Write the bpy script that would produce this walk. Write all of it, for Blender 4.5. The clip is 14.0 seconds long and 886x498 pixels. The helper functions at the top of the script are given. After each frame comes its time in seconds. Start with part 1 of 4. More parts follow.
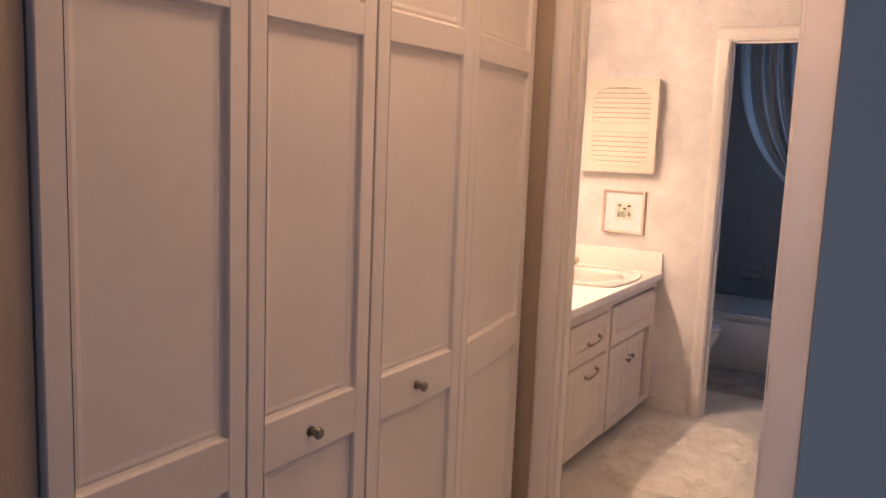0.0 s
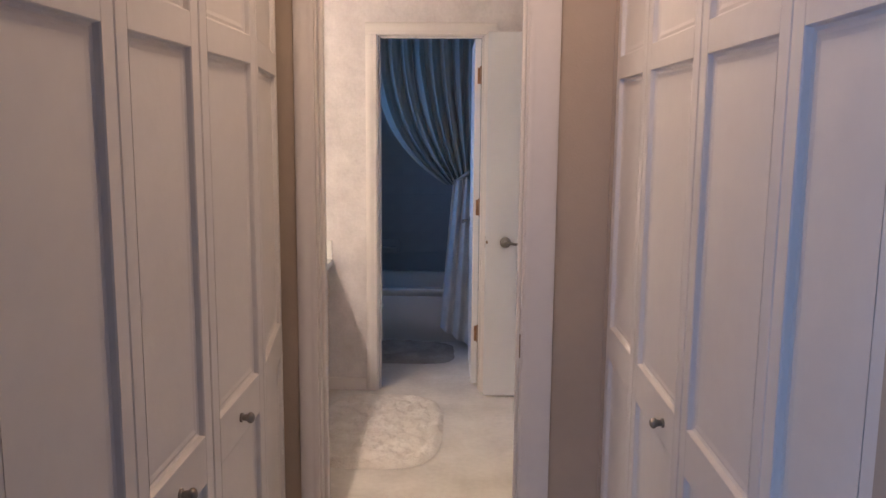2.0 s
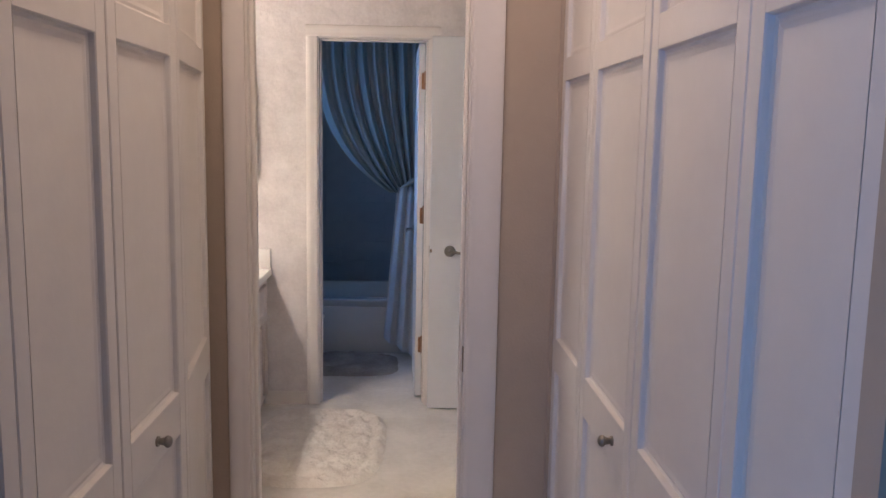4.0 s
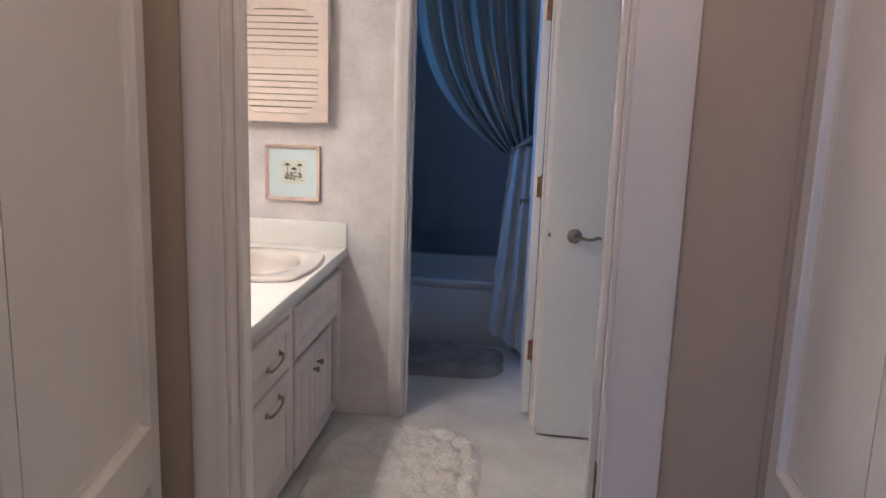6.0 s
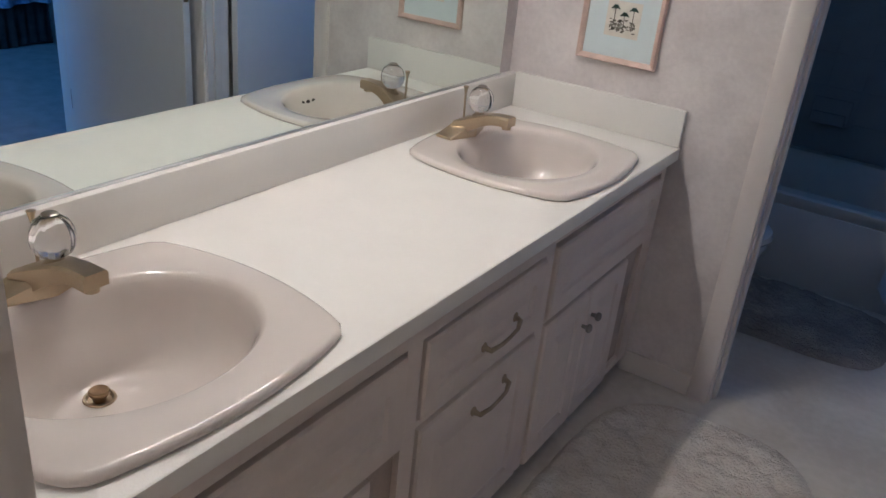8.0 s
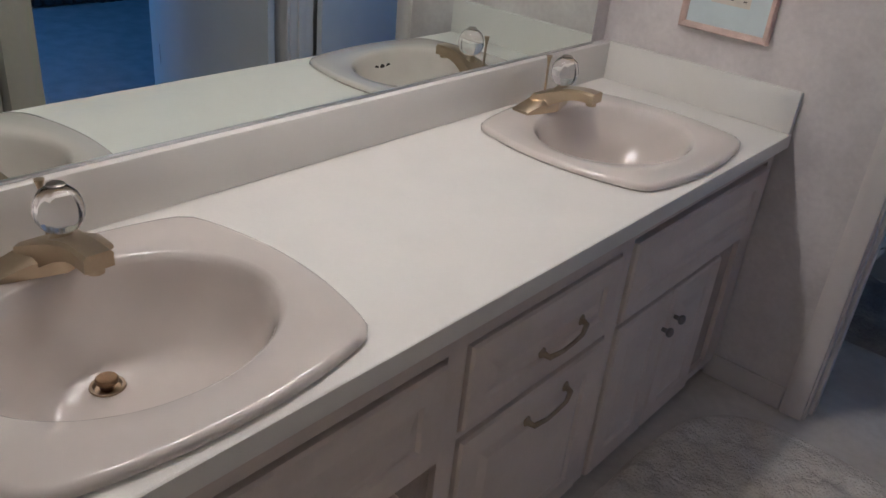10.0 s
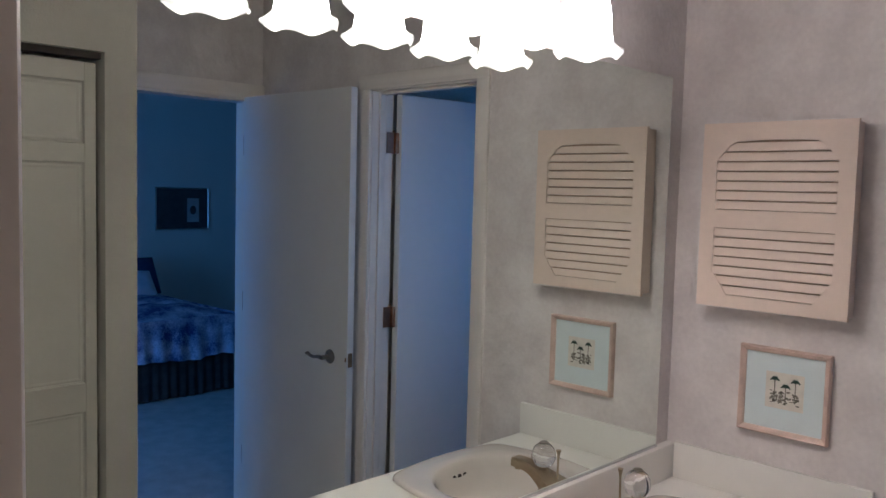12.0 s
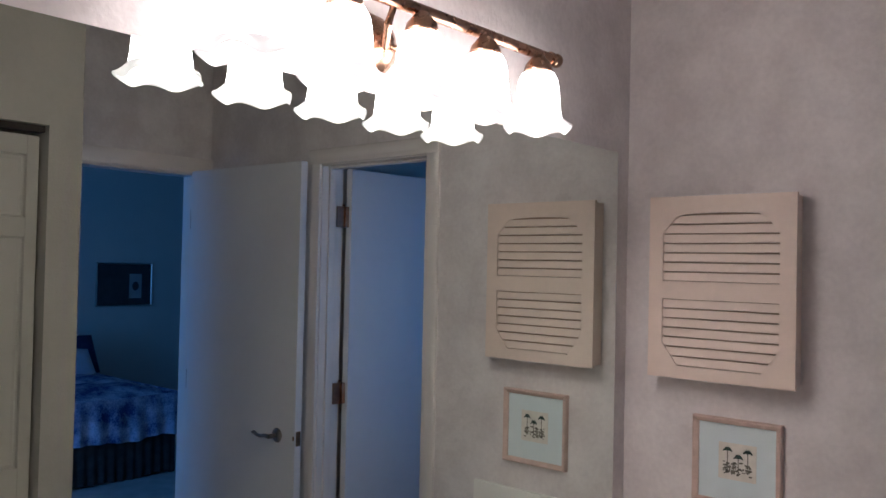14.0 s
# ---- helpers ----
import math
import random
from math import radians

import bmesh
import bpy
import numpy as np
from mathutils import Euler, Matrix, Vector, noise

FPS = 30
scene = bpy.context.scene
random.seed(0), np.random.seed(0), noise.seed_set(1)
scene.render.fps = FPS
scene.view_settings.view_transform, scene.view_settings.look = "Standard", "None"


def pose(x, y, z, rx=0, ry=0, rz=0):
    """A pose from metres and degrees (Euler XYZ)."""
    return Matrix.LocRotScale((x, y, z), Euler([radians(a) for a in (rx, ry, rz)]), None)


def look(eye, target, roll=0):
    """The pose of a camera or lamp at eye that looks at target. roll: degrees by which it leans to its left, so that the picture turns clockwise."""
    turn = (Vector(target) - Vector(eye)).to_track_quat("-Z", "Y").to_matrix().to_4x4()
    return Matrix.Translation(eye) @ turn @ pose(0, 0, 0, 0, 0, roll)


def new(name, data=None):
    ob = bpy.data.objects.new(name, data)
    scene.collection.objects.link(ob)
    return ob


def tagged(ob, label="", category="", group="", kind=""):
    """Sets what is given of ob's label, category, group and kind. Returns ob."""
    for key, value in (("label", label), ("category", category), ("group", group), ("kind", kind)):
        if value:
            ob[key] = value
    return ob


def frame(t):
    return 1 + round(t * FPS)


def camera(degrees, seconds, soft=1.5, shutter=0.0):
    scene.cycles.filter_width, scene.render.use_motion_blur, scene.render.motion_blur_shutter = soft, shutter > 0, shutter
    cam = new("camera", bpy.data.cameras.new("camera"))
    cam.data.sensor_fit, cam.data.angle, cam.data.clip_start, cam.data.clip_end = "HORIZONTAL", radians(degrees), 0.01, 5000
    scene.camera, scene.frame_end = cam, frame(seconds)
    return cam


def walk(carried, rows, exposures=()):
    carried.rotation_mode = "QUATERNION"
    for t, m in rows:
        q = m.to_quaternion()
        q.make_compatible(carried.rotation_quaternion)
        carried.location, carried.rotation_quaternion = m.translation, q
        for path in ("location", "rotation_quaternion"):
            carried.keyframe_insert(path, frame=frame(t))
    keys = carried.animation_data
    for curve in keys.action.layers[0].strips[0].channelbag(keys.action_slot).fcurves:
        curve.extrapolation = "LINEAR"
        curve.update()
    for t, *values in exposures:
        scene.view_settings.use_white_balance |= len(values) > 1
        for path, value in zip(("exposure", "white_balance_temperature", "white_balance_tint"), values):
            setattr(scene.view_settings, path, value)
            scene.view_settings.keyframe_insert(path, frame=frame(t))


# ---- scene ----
cam = camera(57.0, 14.0)
PATH = [
    (0, (0.283, -0.307, 1.488), (-0.743, 1.387, 1.209), 2.27),
    (0.5, (0.062, -0.276, 1.523), (-0.702, 1.553, 1.254), 0.69),
    (1, (-0.125, -0.335, 1.539), (-0.527, 1.598, 1.217), -0.76),
    (1.5, (-0.197, -0.410, 1.544), (-0.304, 1.558, 1.205), 1.66),
    (2, (-0.200, -0.442, 1.540), (-0.267, 1.534, 1.239), 0.50),
    (2.5, (-0.198, -0.433, 1.532), (-0.133, 1.542, 1.228), 0.51),
    (5, (-0.132, -0.015, 1.503), (-0.108, 1.968, 1.242), 2.19),
    (5.5, (-0.100, 0.288, 1.492), (-0.189, 2.267, 1.219), 2.67),
    (6, (-0.165, 0.694, 1.516), (-0.389, 2.639, 1.108), 1.97),
    (6.5, (-0.131, 1.049, 1.485), (-0.512, 2.955, 1.014), 2.62),
    (7, (-0.119, 1.378, 1.513), (-0.858, 3.158, 0.979), 3.54),
    (7.5, (-0.188, 1.610, 1.483), (-1.081, 3.250, 0.766), 3.30),
    (8, (-0.349, 1.849, 1.451), (-1.294, 3.393, 0.601), 5.90),
    (10.5, (-0.391, 2.041, 1.421), (-1.571, 3.371, 0.505), 3.57),
    (11, (-0.373, 1.975, 1.538), (-1.662, 3.377, 0.928), 2.37),
    (11.5, (-0.357, 1.954, 1.584), (-1.733, 3.367, 1.255), 2.18),
    (12, (-0.369, 1.909, 1.626), (-1.762, 3.336, 1.479), 1.49),
    (12.5, (-0.362, 1.899, 1.628), (-1.772, 3.318, 1.645), 1.26),
    (13, (-0.371, 1.892, 1.660), (-1.777, 3.308, 1.800), 1.75),
    (13.5, (-0.371, 1.892, 1.663), (-1.786, 3.299, 1.806), 1.67),
    (14, (-0.384, 1.908, 1.620), (-1.689, 3.422, 1.659), 1.24),
]
EXPOSE = [(0.0, 0.44, 9800, 28), (0.5, 0.24, 9100, 25), (1.0, 0.14, 8300, 22), (2.0, 0.2, 7600, 17), (5.0, 0.16, 6650, 11), (5.5, 0.11, 6500, 10), (6.0, -0.10, 6350, 10), (6.5, -0.10, 6200, 9), (8.0, -0.78, 6000, 8),
          (10.5, -1.34, 5950, 9), (11.0, -1.60, 5950, 10), (11.5, -1.44, 6050, 11), (12.0, -1.10, 6150, 12), (12.5, -0.95, 6150, 13), (13.0, -0.88, 6100, 14), (13.5, -1.06, 6100, 14), (14.0, -1.3, 6150, 14)]
walk(cam, [(t, look(eye, target, roll)) for t, eye, target, roll in PATH], EXPOSE)

# ---- world and lights ----
world = bpy.data.worlds.new("sky")
scene.world = world
world.use_nodes = True
_wn = world.node_tree.nodes
_sky = _wn.new("ShaderNodeTexSky")
_sky.sky_type, _sky.sun_disc, _sky.sun_elevation, _sky.sun_rotation = "NISHITA", False, radians(35), radians(200)
world.node_tree.links.new(_sky.outputs[0], _wn["Background"].inputs[0])
_wn["Background"].inputs[1].default_value = 0.06

DAY = (0.09, 0.37, 1.0)      # daylight seen by a camera balanced for lamp light
LAMP = (1.0, 0.91, 0.86)     # the vanity lamp's light
# tint of the added hall fill
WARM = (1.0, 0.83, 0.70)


def area(name, eye, target, w, h, watts, colour):
    data = bpy.data.lights.new(name, "AREA")
    data.shape, data.size, data.size_y, data.energy, data.color = "RECTANGLE", w, h, watts, colour
    ob = new(name, data)
    ob.matrix_world = look(eye, target)
    return ob


# window light: bedroom, tub room, dressing room
area("bedroom_window_light", (1.75, 1.42, 1.45), (3.0, 5.0, 1.0), 1.3, 1.3, 82, DAY)
area("tub_window_light", (-1.72, 4.75, 1.62), (-0.15, 4.62, 1.35), 0.5, 0.65, 5.0, (0.10, 0.39, 1.0)).data.spread = radians(115)
area("dressing_window_light", (-3.22, -1.2, 1.45), (0.5, 0.5, 1.2), 1.5, 1.3, 18, DAY)
area("dressing_south_window_light", (-1.9, -3.12, 1.45), (0.2, 0.9, 1.2), 1.4, 1.3, 33, DAY)
# added warm fill that brightens the hall closets, its source unseen
_pt = bpy.data.lights.new("hall_fill_light", "POINT")
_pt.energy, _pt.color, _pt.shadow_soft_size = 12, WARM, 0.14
new("hall_fill_light", _pt).location = (-0.24, 1.1, 2.56)

# ---- materials ----
def node_mat(name, base, rough=0.5, metal=0.0, var=0.0, scale=6.0, var_colour=None, bump=0.0, bump_scale=60.0, fine=0.0, coat=0.0, spec=0.5, trans=0.0, ior=1.45, detail=6.0):
    """A painted or plain surface: base colour with clouding at two scales, and fine relief."""
    m = bpy.data.materials.new(name)
    m.use_nodes = True
    nt = m.node_tree
    n, l = nt.nodes, nt.links
    b = n["Principled BSDF"]
    b.inputs["Base Color"].default_value = (*base, 1)
    b.inputs["Roughness"].default_value = rough
    b.inputs["Metallic"].default_value = metal
    b.inputs["Coat Weight"].default_value = coat
    b.inputs["Specular IOR Level"].default_value = spec
    b.inputs["Transmission Weight"].default_value = trans
    b.inputs["IOR"].default_value = ior
    tc = n.new("ShaderNodeTexCoord")
    if var > 0:
        vc = var_colour or tuple(c * (1 - var) for c in base)
        t1 = n.new("ShaderNodeTexNoise")
        t1.inputs["Scale"].default_value, t1.inputs["Detail"].default_value = scale, detail
        t2 = n.new("ShaderNodeTexNoise")
        t2.inputs["Scale"].default_value, t2.inputs["Detail"].default_value = scale * 11, 3
        l.new(tc.outputs["Object"], t1.inputs["Vector"])
        l.new(tc.outputs["Object"], t2.inputs["Vector"])
        mx = n.new("ShaderNodeMath")
        mx.operation = "MULTIPLY_ADD"
        l.new(t2.outputs[0], mx.inputs[0])
        mx.inputs[1].default_value = 0.35
        l.new(t1.outputs[0], mx.inputs[2])
        r = n.new("ShaderNodeMapRange")
        r.inputs[1].default_value, r.inputs[2].default_value = 0.5, 0.85
        l.new(mx.outputs[0], r.inputs[0])
        mix = n.new("ShaderNodeMix")
        mix.data_type = "RGBA"
        mix.inputs[6].default_value, mix.inputs[7].default_value = (*base, 1), (*vc, 1)
        l.new(r.outputs[0], mix.inputs[0])
        l.new(mix.outputs[2], b.inputs["Base Color"])
        rr = n.new("ShaderNodeMapRange")
        rr.inputs[3].default_value, rr.inputs[4].default_value = rough * 0.9, min(1, rough * 1.15)
        l.new(t1.outputs[0], rr.inputs[0])
        l.new(rr.outputs[0], b.inputs["Roughness"])
    if bump > 0:
        t3 = n.new("ShaderNodeTexNoise")
        t3.inputs["Scale"].default_value, t3.inputs["Detail"].default_value = bump_scale, 5
        l.new(tc.outputs["Object"], t3.inputs["Vector"])
        bp = n.new("ShaderNodeBump")
        bp.inputs["Strength"].default_value, bp.inputs["Distance"].default_value = 1.0, bump
        l.new(t3.outputs[0], bp.inputs["Height"])
        l.new(bp.outputs[0], b.inputs["Normal"])
    return m


M_WHITE = node_mat("white_semigloss_paint", (0.78, 0.73, 0.69), 0.38, var=0.06, scale=2.5, bump=0.0003, bump_scale=60)
M_TRIM = node_mat("white_trim_paint", (0.82, 0.76, 0.72), 0.33, var=0.05, scale=3, bump=0.0004, bump_scale=70)
M_DOOR = node_mat("white_door_paint", (0.78, 0.77, 0.77), 0.4, var=0.05, scale=2, bump=0.0005, bump_scale=110)
M_TAN = node_mat("tan_wall_paint", (0.52, 0.41, 0.32), 0.7, var=0.08, scale=3, bump=0.0007, bump_scale=160)
M_WALL = node_mat("sponged_grey_white_wallpaper", (0.81, 0.755, 0.735), 0.62, var=0.16, scale=6.5, var_colour=(0.665, 0.61, 0.595), bump=0.006, bump_scale=14, detail=8)
M_CLOSETWALL = node_mat("cream_wall_paint", (0.52, 0.49, 0.42), 0.65, var=0.08, scale=4, bump=0.001, bump_scale=120)
M_LINEN = node_mat("cream_closet_door_paint", (0.58, 0.55, 0.47), 0.4, var=0.06, scale=2.5, bump=0.0003, bump_scale=60)
M_RECESS = node_mat("brown_recess_board", (0.50, 0.40, 0.34), 0.6, var=0.2, scale=14)
M_LINER = node_mat("pale_curtain_cloth", (0.62, 0.63, 0.63), 0.7, var=0.12, scale=9, bump=0.001, bump_scale=200)
M_CEIL = node_mat("ceiling_paint", (0.62, 0.60, 0.57), 0.85, var=0.04, scale=3, bump=0.003, bump_scale=70)
M_FLOOR = node_mat("cream_sheet_vinyl", (0.74, 0.69, 0.63), 0.40, var=0.12, scale=3.2, var_colour=(0.58, 0.53, 0.47), bump=0.0006, bump_scale=40)
M_CARPET = node_mat("pale_carpet", (0.55, 0.55, 0.56), 0.95, var=0.2, scale=9, bump=0.006, bump_scale=260)
M_RUG = node_mat("cream_plush_rug", (0.84, 0.79, 0.72), 0.95, var=0.35, scale=9, var_colour=(0.70, 0.63, 0.56), bump=0.010, bump_scale=120)
M_RUG2 = node_mat("taupe_plush_rug", (0.46, 0.40, 0.35), 0.95, var=0.35, scale=7, bump=0.012, bump_scale=120)
M_COUNTER = node_mat("white_laminate", (0.88, 0.85, 0.80), 0.35, var=0.03, scale=8, bump=0.0003, bump_scale=300)
M_SINK = node_mat("biscuit_porcelain", (0.72, 0.65, 0.60), 0.04, var=0.03, scale=3, coat=0.6)
M_ENAMEL = node_mat("white_enamel", (0.62, 0.62, 0.60), 0.12, var=0.03, scale=3, coat=0.4)
M_BRASS = node_mat("polished_brass", (0.52, 0.42, 0.30), 0.28, metal=1.0, var=0.10, scale=14)
M_AGED = node_mat("aged_brass", (0.30, 0.20, 0.12), 0.38, metal=1.0, var=0.3, scale=50)
M_PEWTER = node_mat("antique_nickel", (0.34, 0.31, 0.28), 0.32, metal=1.0, var=0.25, scale=60)
M_PULL = node_mat("antique_brass_pull", (0.46, 0.36, 0.26), 0.30, metal=1.0, var=0.25, scale=50)
M_HINGE = node_mat("dark_aged_copper", (0.40, 0.21, 0.13), 0.38, metal=1.0, var=0.25, scale=40)
M_COPPER = node_mat("antique_copper", (0.54, 0.33, 0.23), 0.27, metal=1.0, var=0.25, scale=40)
M_CRYSTAL = node_mat("clear_acrylic", (0.95, 0.95, 0.96), 0.03, trans=1.0, ior=1.49)
M_SLOT = node_mat("slot_shade_brown", (0.48, 0.34, 0.25), 0.8, var=0.2, scale=20)
M_DARK = node_mat("dark_gap", (0.05, 0.04, 0.035), 0.8, var=0.2, scale=20)
M_VANITY = node_mat("pickled_white_cabinet_paint", (0.77, 0.67, 0.61), 0.42, var=0.12, scale=7, var_colour=(0.71, 0.61, 0.55), bump=0.0008, bump_scale=45)
M_SHUTTER = node_mat("cream_painted_wood", (0.85, 0.69, 0.59), 0.45, var=0.08, scale=5, bump=0.0006, bump_scale=80)
M_PINKWOOD = node_mat("washed_pink_wood", (0.72, 0.53, 0.45), 0.45, var=0.18, scale=26, bump=0.0006, bump_scale=120)
M_MAT = node_mat("pale_blue_mat_board", (0.70, 0.79, 0.80), 0.8, var=0.03, scale=20)
M_PAPER = node_mat("print_paper", (0.78, 0.74, 0.66), 0.8, var=0.1, scale=40)
M_INK = node_mat("dark_green_ink", (0.05, 0.09, 0.07), 0.8, var=0.3, scale=60)
M_INK2 = node_mat("sepia_ink", (0.24, 0.22, 0.18), 0.8, var=0.5, scale=60)
M_TILE = node_mat("grey_blue_glazed_tile", (0.30, 0.33, 0.36), 0.25, var=0.08, scale=8)
M_GROUT = node_mat("tile_grout", (0.30, 0.33, 0.36), 0.8, var=0.1, scale=30)
M_NAVY = node_mat("navy_bedding", (0.03, 0.06, 0.20), 0.85, var=0.7, scale=7, var_colour=(0.48, 0.58, 0.78), bump=0.006, bump_scale=40)
M_SKIRT = node_mat("dark_bed_skirt", (0.05, 0.045, 0.05), 0.9, var=0.4, scale=14)
M_PILLOW = node_mat("pale_pillow_cotton", (0.55, 0.62, 0.75), 0.9, var=0.15, scale=9)
M_PILLOW2 = node_mat("navy_pillow_cotton", (0.03, 0.05, 0.14), 0.9, var=0.3, scale=12)
M_ARTDARK = node_mat("dark_art_print", (0.05, 0.05, 0.06), 0.25, var=0.3, scale=12)
M_ARTGREY = node_mat("grey_art_mat", (0.35, 0.36, 0.38), 0.4, var=0.15, scale=14)
M_SILVER = node_mat("silver_frame", (0.62, 0.62, 0.62), 0.3, metal=1.0, var=0.1, scale=20)

M_MIRROR = bpy.data.materials.new("mirror_silver")
M_MIRROR.use_nodes = True
_b = M_MIRROR.node_tree.nodes["Principled BSDF"]
_b.inputs["Base Color"].default_value, _b.inputs["Metallic"].default_value, _b.inputs["Roughness"].default_value = (0.80, 0.86, 0.82, 1), 1.0, 0.0



def emission(name, colour, strength):
    m = bpy.data.materials.new(name)
    m.use_nodes = True
    b = m.node_tree.nodes["Principled BSDF"]
    b.inputs["Base Color"].default_value = (0.9, 0.88, 0.85, 1)
    b.inputs["Emission Color"].default_value = (*colour, 1)
    b.inputs["Emission Strength"].default_value = strength
    return m


M_SHADE = emission("lit_frosted_glass", LAMP, 31.0)
M_RIM = emission("thin_frosted_rim_glass", LAMP, 2.0)
M_BULB = emission("lit_bulb_glass", LAMP, 240.0)
M_DOME = emission("fill_dome_glass", WARM, 3.0)

# shower curtain: striped cloth that lets some light through
M_CURTAIN = bpy.data.materials.new("striped_curtain_cloth")
M_CURTAIN.use_nodes = True
_n, _l = M_CURTAIN.node_tree.nodes, M_CURTAIN.node_tree.links
_b = _n["Principled BSDF"]
_b.inputs["Roughness"].default_value = 0.75
_tc = _n.new("ShaderNodeTexCoord")
_wv = _n.new("ShaderNodeTexNoise")
_wv.inputs["Scale"].default_value = 240
_rp = _n.new("ShaderNodeValToRGB")
_rp.color_ramp.elements[0].color, _rp.color_ramp.elements[1].color = (0.34, 0.33, 0.30, 1), (0.47, 0.455, 0.41, 1)
_l.new(_tc.outputs["Object"], _wv.inputs["Vector"])
_l.new(_wv.outputs[0], _rp.inputs[0])
_l.new(_rp.outputs[0], _b.inputs["Base Color"])
_tr = _n.new("ShaderNodeBsdfTranslucent")
_tr.inputs[0].default_value = (0.6, 0.65, 0.66, 1)
_mx = _n.new("ShaderNodeMixShader")
_mx.inputs[0].default_value = 0.3
_l.new(_b.outputs[0], _mx.inputs[1])
_l.new(_tr.outputs[0], _mx.inputs[2])
_l.new(_mx.outputs[0], _n["Material Output"].inputs[0])


# ---- building helpers ----
def box(bm, x0, x1, y0, y1, z0, z1, r=0.0, seg=2):
    """Adds a box to bm, with its edges rounded by r."""
    g = bmesh.ops.create_cube(bm, size=1.0, matrix=Matrix.LocRotScale(((x0 + x1) / 2, (y0 + y1) / 2, (z0 + z1) / 2), None, (x1 - x0, y1 - y0, z1 - z0)))
    if r > 0:
        edges = list({e for v in g["verts"] for e in v.link_edges})
        bmesh.ops.bevel(bm, geom=edges, offset=r, segments=seg, affect="EDGES", profile=0.5)
    return bm


def cyl(bm, p, q, r0, r1=None, seg=16):
    """A capped cylinder or cone from p to q."""
    p, q = Vector(p), Vector(q)
    m = Matrix.Translation((p + q) / 2) @ (q - p).to_track_quat("Z", "Y").to_matrix().to_4x4()
    bmesh.ops.create_cone(bm, cap_ends=True, segments=seg, radius1=r0, radius2=r0 if r1 is None else r1, depth=(q - p).length, matrix=m)
    return bm


def ball(bm, c, r, seg=16, scale=(1, 1, 1)):
    bmesh.ops.create_uvsphere(bm, u_segments=seg, v_segments=seg // 2 + 2, radius=r, matrix=Matrix.LocRotScale(c, None, scale))
    return bm


def tube(bm, pts, r, seg=10):
    """A round bar bent along pts; r may be one radius or one for each point."""
    pts = [Vector(p) for p in pts]
    rs = r if isinstance(r, (list, tuple)) else [r] * len(pts)
    rings = []
    for i, p in enumerate(pts):
        d = (pts[min(i + 1, len(pts) - 1)] - pts[max(i - 1, 0)]).normalized()
        q = d.to_track_quat("Z", "Y")
        rings.append([bm.verts.new(p + q @ Vector((rs[i] * math.cos(a), rs[i] * math.sin(a), 0))) for a in (2 * math.pi * k / seg for k in range(seg))])
    for a, b in zip(rings, rings[1:]):
        for k in range(seg):
            bm.faces.new((a[k], a[(k + 1) % seg], b[(k + 1) % seg], b[k]))
    bm.faces.new(rings[0][::-1])
    bm.faces.new(rings[-1])
    return bm


def lathe(bm, profile, c=(0, 0, 0), seg=28, wobble=None):
    """Turns (radius, height) pairs about the z axis through c."""
    rings = []
    for i, (r, z) in enumerate(profile):
        ring = []
        for k in range(seg):
            a = 2 * math.pi * k / seg
            rr, zz = (r, z) if wobble is None else wobble(i, a, r, z)
            ring.append(bm.verts.new((c[0] + rr * math.cos(a), c[1] + rr * math.sin(a), c[2] + zz)))
        rings.append(ring)
    for a, b in zip(rings, rings[1:]):
        for k in range(seg):
            bm.faces.new((a[k], a[(k + 1) % seg], b[(k + 1) % seg], b[k]))
    return bm


def finish(name, bm, material, smooth=True):
    bmesh.ops.recalc_face_normals(bm, faces=bm.faces)
    me = bpy.data.meshes.new(name)
    bm.to_mesh(me)
    bm.free()
    me.materials.append(material)
    if smooth:
        me.polygons.foreach_set("use_smooth", [True] * len(me.polygons))
        me.set_sharp_from_angle(angle=radians(40))
    return me


def part(name, bm, material, parent, label="", smooth=True, m=None):
    ob = new(name, finish(name, bm, material, smooth))
    ob.parent = parent
    if m is not None:
        ob.matrix_basis = m
    return tagged(ob, label)


def thing(name, label, category, m=None, group="", kind=""):
    ob = new(name)
    ob.empty_display_size = 0.1
    if m is not None:
        ob.matrix_basis = m
    return tagged(ob, label, category, group, kind)


def solid(name, bm, material, label, category, m=None, kind="", smooth=True, group=""):
    ob = new(name, finish(name, bm, material, smooth))
    if m is not None:
        ob.matrix_basis = m
    return tagged(ob, label, category, group, kind)


def structure(name, bm, material, label, category="wall", m=None):
    return solid(name, bm, material, label, category, m, "structure", False)


H = 2.75


def notched(bm, s0, s1, holes, place, top):
    """One wall slab with its openings; door openings are notches in one outline, window openings are framed by pieces."""
    doors = [h for h in holes if h[2] <= 0]
    if len(doors) == len(holes):
        line = [(s0, 0.0)]
        for a, b, _, z in sorted(doors):
            line += [(a, 0.0), (a, z), (b, z), (b, 0.0)]
        line += [(s1, 0.0), (s1, top), (s0, top)]
        rings = [[bm.verts.new(place(s, z, k)) for s, z in line] for k in (0, 1)]
        bm.faces.new(rings[0])
        bm.faces.new(rings[1][::-1])
        for k in range(len(line)):
            j = (k + 1) % len(line)
            bm.faces.new((rings[0][k], rings[1][k], rings[1][j], rings[0][j]))
        return bm
    s = s0
    for a, b, za, zb in sorted(holes):
        for sa, sb, z0, z1 in ((s, a, 0, top), (a, b, 0, za), (a, b, zb, top)):
            p, q = place(sa, z0, 0), place(sb, z1, 1)
            box(bm, p[0], q[0], p[1], q[1], z0, z1)
        s = b
    p, q = place(s, 0, 0), place(s1, top, 1)
    return box(bm, p[0], q[0], p[1], q[1], 0, top)


